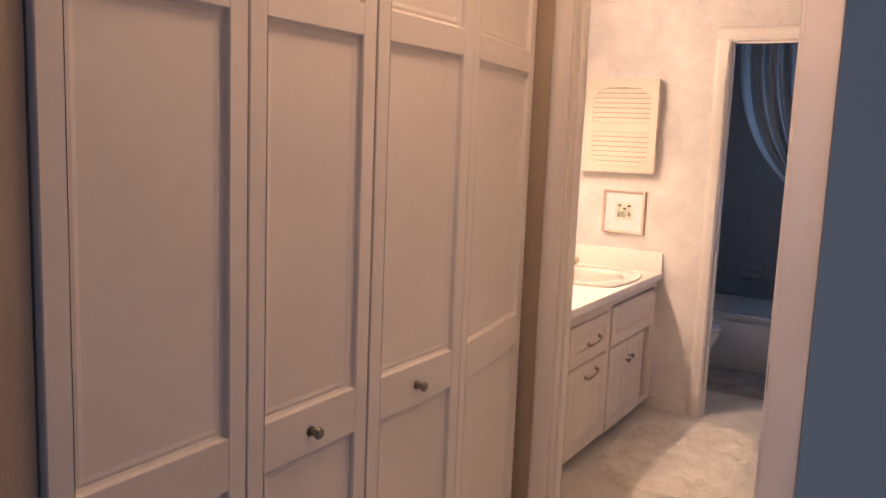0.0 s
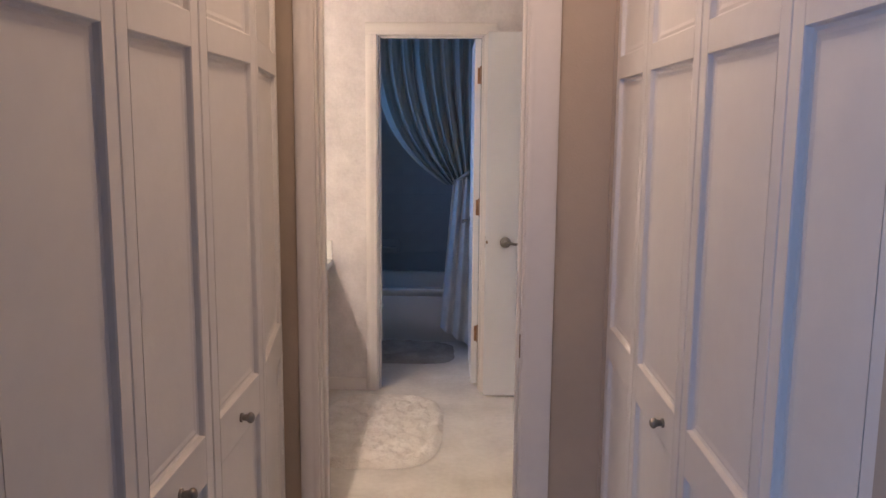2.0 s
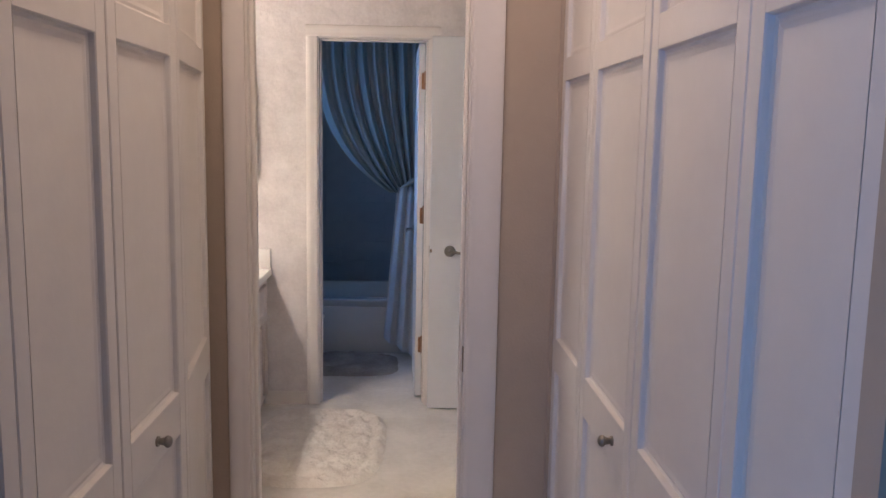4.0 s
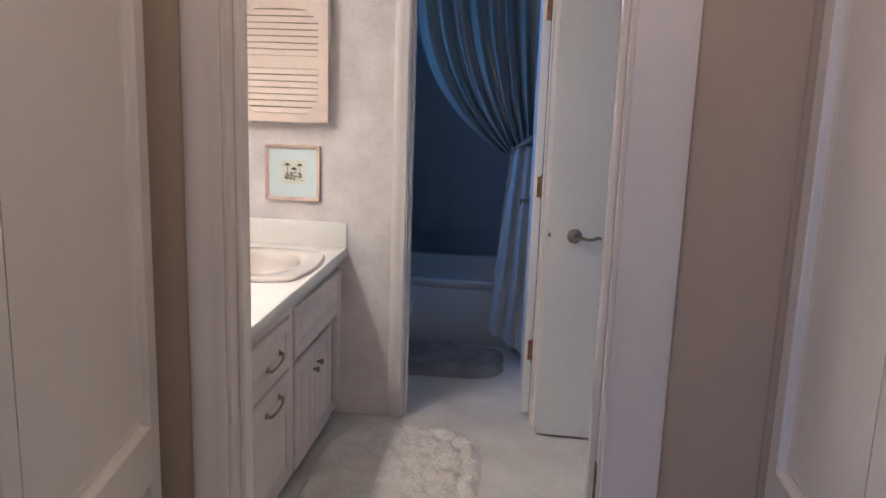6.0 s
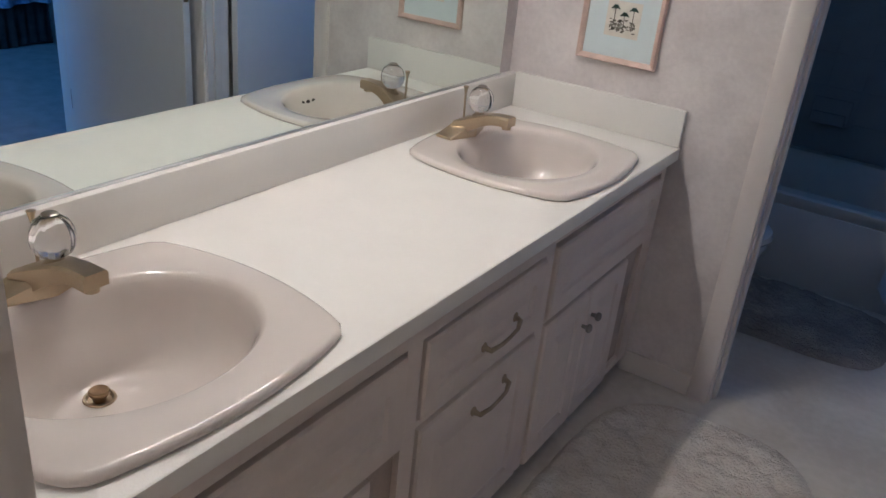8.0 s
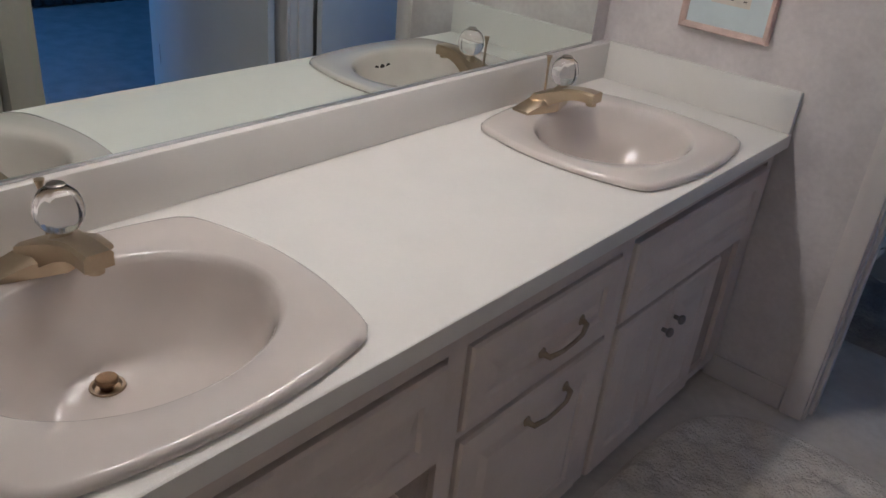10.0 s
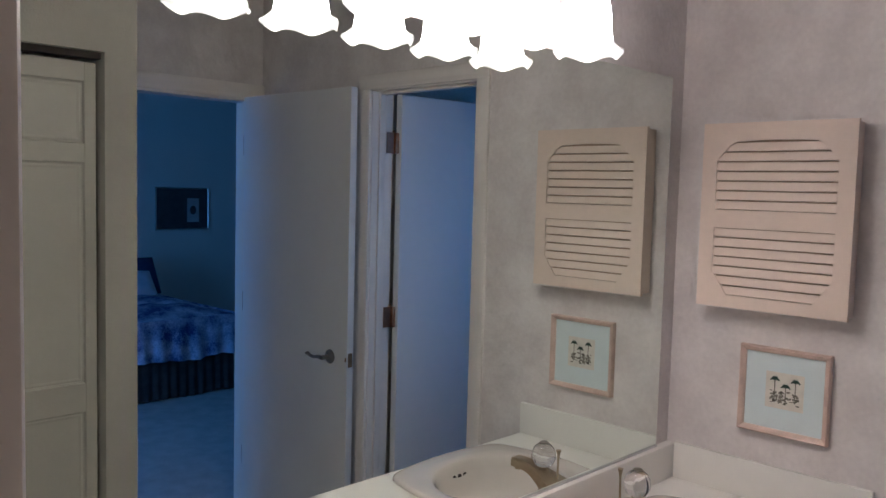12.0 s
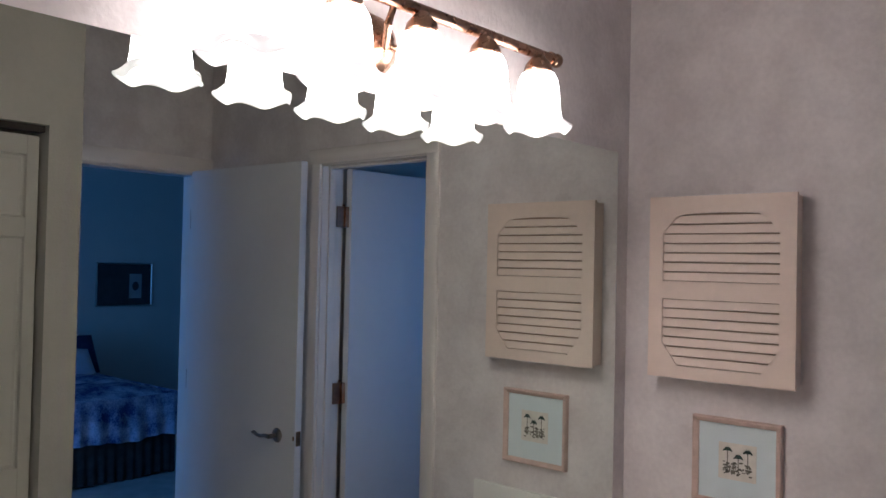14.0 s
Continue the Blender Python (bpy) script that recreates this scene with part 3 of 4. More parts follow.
def counter_top():
    bm = B()
    x0, y0, y1 = -1.576, 1.992, 4.148
    ys = [y0, SINK_Y[0] - 0.31, SINK_Y[0] + 0.31, SINK_Y[1] - 0.31, SINK_Y[1] + 0.31, y1]
    for i in (0, 2, 4):
        v = [bm.verts.new(p) for p in ((x0, ys[i], CT), (FRONT_X - 0.004, ys[i], CT), (FRONT_X - 0.004, ys[i + 1], CT), (x0, ys[i + 1], CT))]
        bm.faces.new(v)
    n = 96
    for cx, cy in zip(SINK_X, SINK_Y):
        inner = [(cx + px * 0.94, cy + py * 0.94) for px, py in sink_outline(0, n)]
        outer = []
        fx1 = FRONT_X - 0.004 - cx
        for k in range(n):
            t = 2 * math.pi * (k + 0.5) / n
            c, s = math.cos(t), math.sin(t)
            m = max(abs(c), abs(s))
            u, v = c / m, s / m
            x = cx + u * fx1 if u > 0 else cx + u * (cx - x0)
            y = cy + v * 0.31
            if u > 0.999999:
                x = FRONT_X - 0.004
            elif u > 0:
                x = cx + u * (FRONT_X - 0.004 - cx)
            outer.append((x, y))
        a = [bm.verts.new((x, y, CT)) for x, y in outer]
        b = [bm.verts.new((x, y, CT)) for x, y in inner]
        d = [bm.verts.new((x, y, CT - 0.03)) for x, y in inner]
        corners = [(FRONT_X - 0.004, cy + 0.31), (x0, cy + 0.31), (x0, cy - 0.31), (FRONT_X - 0.004, cy - 0.31)]
        for k in range(n):
            j = (k + 1) % n
            bm.faces.new((a[k], a[j], b[j], b[k]))
            bm.faces.new((b[k], b[j], d[j], d[k]))
        for i, k in enumerate((n // 8 - 1, 3 * n // 8 - 1, 5 * n // 8 - 1, 7 * n // 8 - 1)):
            v = bm.verts.new((*corners[i], CT))
            bm.faces.new((a[k], v, a[(k + 1) % n]))
    bmesh.ops.remove_doubles(bm, verts=bm.verts, dist=0.0005)
    return bm


cnt = thing("countertop", "white laminate vanity countertop with backsplash", "countertop")
_c = part("slab", counter_top(), M_COUNTER, cnt, smooth=False)
part("front_edge", box(B(), -1.008, -0.987, 1.993, 4.147, CT - 0.038, CT - 0.0006, 0.003), M_COUNTER, cnt, "white laminate front edge")
part("backsplash", box(B(), -1.576, -1.545, 1.992, 4.148, CT + 0.0005, 0.880, 0.003), M_COUNTER, cnt, "white laminate backsplash")
part("side_splash", box(B(), -1.5445, -0.990, 4.130, 4.148, CT + 0.0005, 0.884, 0.003), M_COUNTER, cnt, "white laminate end splash")


def basin(cx, cy):
    root = thing("sink", "glossy biscuit drop-in basin with pop-up drain", "sink", pose(cx, cy, CT), "vanity sinks")
    n = 96
    bm = B()
    rings = []
    bx, by, off = 0.172, 0.209, 0.004

    def bowl(f, z, dx=0.0, dy=0.0):
        return [(off + dx + bx * f * math.cos(2 * math.pi * k / n), dy + by * f * math.sin(2 * math.pi * k / n), z) for k in range(n)]
    o = sink_outline(0, n)
    rings.append([(x * 0.985, y * 0.985, 0.0005) for x, y in o])
    rings.append([(x, y, 0.004) for x, y in o])
    rings.append([(x * 0.998, y * 0.998, 0.010) for x, y in o])
    rings.append([(x * 0.982, y * 0.982, 0.015) for x, y in o])
    rings.append([(x * 0.955, y * 0.955, 0.0165) for x, y in o])
    be = bowl(1.05, 0.013)
    rings.append([(0.5 * (x * 0.93 + b[0]), 0.5 * (y * 0.93 + b[1]), 0.0155) for (x, y), b in zip(o, be)])
    rings.append(bowl(1.05, 0.0145))
    rings.append(bowl(1.02, 0.011))
    rings.append(bowl(0.985, 0.002))
    rings.append(bowl(0.95, -0.016))
    rings.append(bowl(0.90, -0.045))
    rings.append(bowl(0.82, -0.080))
    rings.append(bowl(0.70, -0.108))
    rings.append(bowl(0.52, -0.126, -0.030, -0.002))
    rings.append(bowl(0.32, -0.134, -0.060, -0.003))
    rings.append([(off - 0.080 + 0.024 * math.cos(2 * math.pi * k / n), -0.004 + 0.024 * math.sin(2 * math.pi * k / n), -0.138) for k in range(n)])
    vr = [[bm.verts.new(p) for p in r] for r in rings]
    for a, b in zip(vr, vr[1:]):
        for k in range(n):
            bm.faces.new((a[k], a[(k + 1) % n], b[(k + 1) % n], b[k]))
    part("basin", bm, M_SINK, root)
    d = B()
    DRX = off - 0.080
    lathe(d, [(0.026, -0.137), (0.025, -0.1345), (0.021, -0.1345), (0.018, -0.140), (0.0, -0.141)], (DRX, -0.004, 0))
    part("drain_ring", d, M_PULL, root, "antique brass drain ring")
    d = B()
    lathe(d, [(0.0, -0.120), (0.014, -0.1205), (0.0165, -0.123), (0.0165, -0.127), (0.012, -0.131), (0.010, -0.142)], (DRX, -0.004, 0))
    part("stopper", d, M_AGED, root, "brass pop-up stopper")
    for k in (-1, 0, 1):
        h = B()
        cyl(h, (off + bx * 0.922, k * 0.024, -0.030), (off + bx * 0.922 + 0.014, k * 0.024, -0.029), 0.0085, seg=14)
        part("overflow_hole", h, M_DARK, root, "dark overflow hole")
    return root


def faucet(fx, cy):
    """Base plate along y with sloped ends, flat spout towards +x, crystal knob and lift rod."""
    z0 = CT + 0.0155
    root = thing("faucet", "brass single-knob faucet with clear acrylic knob", "faucet", pose(fx, cy - 0.003, z0), "vanity faucets")
    # base plate: two wings that slope down along y
    bm = B()
    cols = []
    for k in range(13):
        y = -0.086 + 0.172 * k / 12
        u = abs(y) / 0.086
        h, wx = 0.007 + 0.032 * (1 - u ** 1.6), 0.030 - 0.007 * u
        o = -0.020 * u
        cols.append([bm.verts.new(p) for p in ((o - wx, y, 0), (o - wx, y, h * 0.75), (o - wx * 0.72, y, h), (o + wx * 0.72, y, h), (o + wx, y, h * 0.75), (o + wx, y, 0))])
    for a, b in zip(cols, cols[1:]):
        for k in range(6):
            bm.faces.new((a[k], a[(k + 1) % 6], b[(k + 1) % 6], b[k]))
    bm.faces.new(cols[0])
    bm.faces.new(cols[-1][::-1])
    part("base", bm, M_BRASS, root)
    # flat arched spout, broad at its root
    bm = B()
    cols = []
    for k in range(15):
        u = k / 14
        x = -0.022 + 0.156 * u
        w = 0.021 + 0.026 * max(0.0, 1 - u / 0.62) ** 1.3
        top = 0.041 + 0.036 * math.sin(min(1.0, u / 0.86) * math.pi / 2)
        low = 0.012 + 0.040 * math.sin(max(0.0, min(1.0, (u - 0.22) / 0.62)) * math.pi / 2)
        cols.append([bm.verts.new(p) for p in ((x, -w, low), (x, w, low), (x, w, top - 0.005), (x, w * 0.80, top), (x, -w * 0.80, top), (x, -w, top - 0.005))])
    for a, b in zip(cols, cols[1:]):
        for k in range(6):
            bm.faces.new((a[k], a[(k + 1) % 6], b[(k + 1) % 6], b[k]))
    bm.faces.new(cols[0][::-1])
    bm.faces.new(cols[-1])
    part("spout", bm, M_BRASS, root)
    part("aerator", cyl(B(), (0.120, 0, 0.043), (0.120, 0, 0.053), 0.0125), M_BRASS, root)
    bm = B()
    lathe(bm, [(0.022, 0.040), (0.021, 0.058), (0.014, 0.066), (0.010, 0.072), (0.0, 0.073)], (0.034, 0, 0))
    part("stem", bm, M_BRASS, root)
    bm = B()

    def facet(i, a, r, z):
        return (r * (1 + 0.035 * math.cos(10 * a)), z)
    lathe(bm, [(0.0, 0.072), (0.016, 0.072), (0.025, 0.078), (0.0315, 0.090), (0.0330, 0.103), (0.0310, 0.116), (0.0255, 0.128), (0.016, 0.136), (0.0, 0.139)], (0.034, 0, 0), 40, facet)
    part("knob", bm, M_CRYSTAL, root, "fluted clear acrylic knob")
    bm = B()
    lathe(bm, [(0.0, 0.1385), (0.012, 0.1385), (0.0125, 0.141), (0.010, 0.1425), (0.0, 0.143)], (0.034, 0, 0), 20)
    part("cap", bm, M_PEWTER, root, "small metal cap")
    bm = B()
    cyl(bm, (-0.014, 0, 0.030), (-0.016, 0, 0.118), 0.0030)
    lathe(bm, [(0.0030, 0.108), (0.0045, 0.118), (0.0075, 0.130), (0.0, 0.131)], (-0.016, 0, 0), 14)
    part("lift_rod", bm, M_BRASS, root, "thin brass lift rod")
    return root


for _x, _y in zip(SINK_X, SINK_Y):
    basin(_x, _y)
    faucet(_x - 0.190, _y)

# ---- mirror and lamp ----
mir = thing("wall_mirror", "large frameless plate mirror above the backsplash", "mirror")
_mg = box(B(), -1.577, -1.564, 1.995, 4.060, 0.8815, 1.962)
part("mirror_glass", _mg, M_MIRROR, mir, smooth=False)
part("bottom_channel", box(B(), -1.5638, -1.5600, 1.995, 4.060, 0.8806, 0.8855, 0.0006, 1), M_SILVER, mir, "thin metal mirror channel")

LX, LZ = -1.437, 2.115
lamp = thing("vanity_light", "antique copper bar light with five lit ruffled glass shades", "wall lamp")
_bb = B()
tube(_bb, [(LX - 0.02, 2.605, LZ), (LX - 0.02, 3.545, LZ)], 0.0125, 16)
for _y in (2.620, 3.530):
    cyl(_bb, (LX - 0.02, _y - 0.006, LZ), (LX - 0.02, _y + 0.006, LZ), 0.016)
for _y in (2.598, 3.553):
    ball(_bb, (LX - 0.02, _y, LZ), 0.017, 16)
part("bar", _bb, M_COPPER, lamp, "antique copper bar with ball ends")
_bb = B()
lathe(_bb, [(0.0, 0.045), (0.03, 0.042), (0.055, 0.025), (0.066, 0.004), (0.066, 0.0)])
bmesh.ops.rotate(_bb, verts=_bb.verts, cent=(0, 0, 0), matrix=Matrix.Rotation(radians(90), 3, "Y"))
bmesh.ops.translate(_bb, verts=_bb.verts, vec=(-1.577, 3.05, 2.06))
part("canopy", _bb, M_COPPER, lamp, "round copper wall canopy")
for _s in (-1, 1):
    part("scroll_arm", tube(B(), [(-1.540, 3.05, 2.06), (-1.50, 3.05 + _s * 0.03, 2.04), (-1.465, 3.05 + _s * 0.06, 2.07), (LX - 0.02, 3.05 + _s * 0.05, LZ)], 0.008, 10), M_COPPER, lamp, "curled copper arm")
LAMP_Y = [2.658 + 0.1980 * i for i in range(5)]


def ruffle(i, a, r, z):
    k = max(0.0, 1 - abs(i - 4.5) / 4.5)
    return (r * (1 + 0.10 * k * math.sin(5 * a)), z + 0.007 * k * math.sin(5 * a))


for _y in LAMP_Y:
    _h = B()
    lathe(_h, [(0.0, -0.010), (0.012, -0.012), (0.018, -0.020), (0.030, -0.034), (0.033, -0.046), (0.030, -0.052), (0.0, -0.052)], (LX, _y, LZ), 24)
    _holder = part("socket_cup", _h, M_COPPER, lamp, "copper bell socket cup")
    _h = B()
    lathe(_h, [(0.020, -0.050), (0.036, -0.054), (0.044, -0.068), (0.048, -0.090), (0.050, -0.115), (0.052, -0.140), (0.055, -0.158), (0.052, -0.157), (0.049, -0.138), (0.046, -0.090), (0.040, -0.066)], (LX, _y, LZ), 40)
    _r = B()
    lathe(_r, [(0.0552, -0.157), (0.058, -0.165), (0.0625, -0.174), (0.069, -0.181), (0.0735, -0.183), (0.0725, -0.179), (0.066, -0.174), (0.060, -0.166), (0.0545, -0.1585)], (LX, _y, LZ), 50, ruffle)
    part("bulb", ball(B(), (LX, _y, LZ - 0.125), 0.026, 16, (1, 1, 1.25)), M_BULB, lamp, "lit glass bulb")
    part("shade", _h, M_SHADE, lamp, "lit frosted glass shade with a ruffled rim")
    part("ruffled_rim", _r, M_RIM, lamp, "thin pale ruffled glass rim")

# ---- louvred wall cabinet ----
SHX0, SHX1, SHZ0, SHZ1, SHY = -1.473, -1.063, 1.316, 1.828, 4.132
shut = thing("wall_cabinet", "cream painted shallow cabinet with a louvred front", "cabinet")
part("cabinet_box", box(B(), SHX0 + 0.006, SHX1 - 0.006, SHY - 0.030, 4.1495, SHZ0 + 0.006, SHZ1 - 0.006), M_SHUTTER, shut, smooth=False)


def shutter_front():
    """The face with two cut fields whose outer corners are clipped; slats are parts of their own."""
    bm = B()
    w, h = SHX1 - SHX0, SHZ1 - SHZ0
    x0, x1 = 0.042, w - 0.042
    y0, y1 = -0.012, 0.0
    box(bm, 0, x0, y0, y1, 0, h)
    box(bm, x1, w, y0, y1, 0, h)
    box(bm, x0, x1, y0, y1, 0, 0.034, 0.0)
    box(bm, x0, x1, y0, y1, 0.222, 0.272, 0.0)
    # arched top rail
    n = 18
    top = []
    for k in range(n + 1):
        x = x0 + (x1 - x0) * k / n
        u = abs(2 * k / n - 1)
        top.append((x, h - 0.048 - 0.045 * max(0.0, (u - 0.72) / 0.28) - 0.010 * u * u))
    for (xa, za), (xb, zb) in zip(top, top[1:]):
        v = [bm.verts.new(p) for p in ((xa, y0, za), (xb, y0, zb), (xb, y0, h), (xa, y0, h), (xa, y1, za), (xb, y1, zb), (xb, y1, h), (xa, y1, h))]
        for f in ((0, 1, 2, 3), (7, 6, 5, 4), (0, 4, 5, 1), (3, 2, 6, 7)):
            bm.faces.new([v[i] for i in f])
    # clipped lower corners
    for sx, xe in ((1, x0), (-1, x1)):
        v = [bm.verts.new(p) for p in ((xe, y0, 0.034), (xe + sx * 0.046, y0, 0.034), (xe, y0, 0.098), (xe, y1, 0.034), (xe + sx * 0.046, y1, 0.034), (xe, y1, 0.098))]
        for f in ((0, 1, 2), (5, 4, 3), (1, 4, 5, 2)):
            bm.faces.new([v[i] for i in f])
    return bm


_sf = part("louvred_door", shutter_front(), M_SHUTTER, shut, smooth=False, m=pose(SHX0, SHY - 0.033, SHZ0))
# brown sheet behind the slats: the slots' shade put into its colour
part("shade_backing", box(B(), SHX0 + 0.03, SHX1 - 0.03, SHY - 0.0325, SHY - 0.0302, SHZ0 + 0.03, SHZ1 - 0.03), M_SLOT, shut, smooth=False)
_w, _hh = SHX1 - SHX0, SHZ1 - SHZ0
_slat = finish("slat", box(B(), 0, _w - 0.076, -0.003, 0.003, -0.0114, 0.0114, 0.001, 1), M_SHUTTER)
for _zs, _cnt in ((0.0474, 7), (0.2850, 7)):
    for _i in range(_cnt):
        _o = new("slat", _slat)
        _o.parent = _sf
        _o.matrix_basis = pose(0.038, -0.0058, _zs + _i * 0.0268, -7)

# ---- small framed print ----
PX0, PX1, PZ0, PZ1 = -1.355, -1.109, 0.972, 1.214
pic = thing("framed_print", "small palm tree print in a washed pink wood frame", "picture", pose(PX0, 4.149, PZ0))
_pw, _ph = PX1 - PX0, PZ1 - PZ0


def frame_ring(w, h, rail, depth, material, parent, label=""):
    bm = B()
    loops = [(0, 0), (0, -depth * 0.8), (0.003, -depth), (rail * 0.6, -depth * 0.85), (rail, -depth * 0.55), (rail, -0.004)]
    rings = [[bm.verts.new((x, y, z)) for x, z in ((i, i), (w - i, i), (w - i, h - i), (i, h - i))] for i, y in loops]
    for a, b in zip(rings, rings[1:]):
        for k in range(4):
            bm.faces.new((a[k], a[(k + 1) % 4], b[(k + 1) % 4], b[k]))
    return part("frame", bm, material, parent, label, smooth=False)


frame_ring(_pw, _ph, 0.016, 0.020, M_PINKWOOD, pic)
part("mat_board", box(B(), 0.014, _pw - 0.014, -0.006, -0.001, 0.014, _ph - 0.014), M_MAT, pic, "pale blue mat board", smooth=False)
_cx, _cz = _pw / 2 + 0.002, _ph / 2 + 0.004
_pr = part("print", box(B(), _cx - 0.052, _cx + 0.052, -0.0068, -0.006, _cz - 0.050, _cz + 0.050), M_PAPER, pic, "printed tropical scene", smooth=False)
_rng = random.Random(7)
_ik = B()
for _px, _pz in ((-0.027, 0.030), (0.003, 0.012), (0.029, 0.029)):
    for _k in range(7):
        _a = math.pi * (0.05 + 0.9 * _k / 6)
        tube(_ik, [(_cx + _px, -0.0072, _cz + _pz), (_cx + _px + 0.007 * math.cos(_a), -0.0072, _cz + _pz + 0.008 * math.sin(_a)), (_cx + _px + 0.013 * math.cos(_a), -0.0072, _cz + _pz + 0.005 * math.sin(_a) - 0.004)], [0.0026, 0.0030, 0.0014], 5)
part("palm_crowns", _ik, M_INK, _pr, "dark green printed palms")
_ik = B()
for _px, _pz in ((-0.027, 0.030), (0.003, 0.012), (0.029, 0.029)):
    box(_ik, _cx + _px - 0.0012, _cx + _px + 0.0012, -0.0073, -0.0068, _cz - 0.030, _cz + _pz)
for _k in range(64):
    _px, _pz = _rng.uniform(-0.042, 0.034), _rng.uniform(-0.038, -0.002)
    box(_ik, _cx + _px, _cx + _px + _rng.uniform(0.003, 0.010), -0.0073, -0.0068, _cz + _pz, _cz + _pz + _rng.uniform(0.002, 0.006))
part("shrubs", _ik, M_INK2, _pr, "sepia printed shrubs")


# ---- rugs ----
def plush_rug(name, label, x0, x1, y0, y1, h, mat, seed, power=3.0):
    """A thick pile sheet with a rounded outline and a lumpy surface."""
    bm = B()
    nx, ny = 84, 120
    cx, cy, ax, ay = (x0 + x1) / 2, (y0 + y1) / 2, (x1 - x0) / 2, (y1 - y0) / 2
    grid = []
    for j in range(ny + 1):
        row = []
        for i in range(nx + 1):
            u, v = 2 * i / nx - 1, 2 * j / ny - 1
            m = max(abs(u), abs(v), 1e-6)
            k = m / ((abs(u) ** power + abs(v) ** power) ** (1 / power) if m > 1e-5 else 1)
            ang = math.atan2(v, u)
            k *= 1 + m * (0.016 * noise.noise(Vector((3 * math.cos(ang), 3 * math.sin(ang), seed))) + 0.007 * noise.noise(Vector((11 * math.cos(ang), 11 * math.sin(ang), seed))))
            x, y = cx + u * k * ax, cy + v * k * ay
            edge = 1 - m
            z = h * min(1.0, (edge / 0.09)) ** 0.7
            p = Vector((x * 16, y * 16, seed))
            ring = 0.35 * math.exp(-((m - 0.78) / 0.05) ** 2)
            z += h * (0.70 * noise.noise(p) + 0.45 * noise.noise(p * 2.7) - 1.3 * ring) * min(1, edge / 0.08)
            row.append(bm.verts.new((x, y, max(0.0015, z))))
        grid.append(row)
    for a, b in zip(grid, grid[1:]):
        for i in range(nx):
            bm.faces.new((a[i], a[i + 1], b[i + 1], b[i]))
    return solid(name, bm, mat, label, "rug")


plush_rug("bath_rug", "cream plush bath rug with a sculpted border", -0.985, -0.325, 3.03, 4.06, 0.020, M_RUG, 3.1, 3.2)
plush_rug("tub_rug", "taupe plush rug lying before the bathtub", -1.35, -0.30, 4.68, 5.215, 0.020, M_RUG2, 9.4, 5)

# ---- tub room ----
tub = thing("bathtub", "white enamelled alcove bathtub with a straight apron", "bathtub")
_t = B()
TX0, TX1, TY0, TY1, TZ = -1.655, -0.025, 5.235, 5.99, 0.385


def rrect(x0, x1, y0, y1, r, z):
    pts = []
    for cx, cy, a0 in ((x1 - r, y1 - r, 0), (x0 + r, y1 - r, 90), (x0 + r, y0 + r, 180), (x1 - r, y0 + r, 270)):
        for k in range(9):
            a = radians(a0 + 90 * k / 8)
            pts.append((cx + r * math.cos(a), cy + r * math.sin(a), z))
    return pts


_loops = [rrect(TX0, TX1, TY0 + 0.012, TY1, 0.01, 0.0), rrect(TX0, TX1, TY0 + 0.012, TY1, 0.01, TZ - 0.05), rrect(TX0, TX1, TY0, TY1, 0.012, TZ - 0.035), rrect(TX0, TX1, TY0, TY1, 0.014, TZ - 0.008), rrect(TX0 + 0.006, TX1 - 0.006, TY0 + 0.008, TY1 - 0.006, 0.02, TZ),
          rrect(TX0 + 0.07, TX1 - 0.07, TY0 + 0.075, TY1 - 0.06, 0.12, TZ), rrect(TX0 + 0.085, TX1 - 0.085, TY0 + 0.09, TY1 - 0.075, 0.12, TZ - 0.015), rrect(TX0 + 0.16, TX1 - 0.13, TY0 + 0.13, TY1 - 0.12, 0.14, 0.10), rrect(TX0 + 0.22, TX1 - 0.18, TY0 + 0.18, TY1 - 0.17, 0.12, 0.07)]
_vr = [[_t.verts.new(p) for p in l] for l in _loops]
for _a, _c in zip(_vr, _vr[1:]):
    for _k in range(len(_a)):
        _t.faces.new((_a[_k], _a[(_k + 1) % len(_a)], _c[(_k + 1) % len(_a)], _c[_k]))
_t.faces.new(_vr[-1])
part("tub_shell", _t, M_ENAMEL, tub)
part("apron", box(B(), TX0 + 0.004, TX1 - 0.004, TY0 + 0.004, TY0 + 0.014, 0.001, TZ - 0.055, 0.004), M_ENAMEL, tub, "flat white tub apron")

rod = thing("curtain_rod", "thin metal shower curtain rod", "curtain rod")
part("rod", cyl(B(), (-1.655, 5.20, 2.19), (-0.025, 5.20, 2.19), 0.0125), M_SILVER, rod)

# curtain: gathered at the east side by a tie-back, falling outside the tub
cur = thing("shower_curtain", "grey striped shower curtain gathered in a tie-back", "curtain")


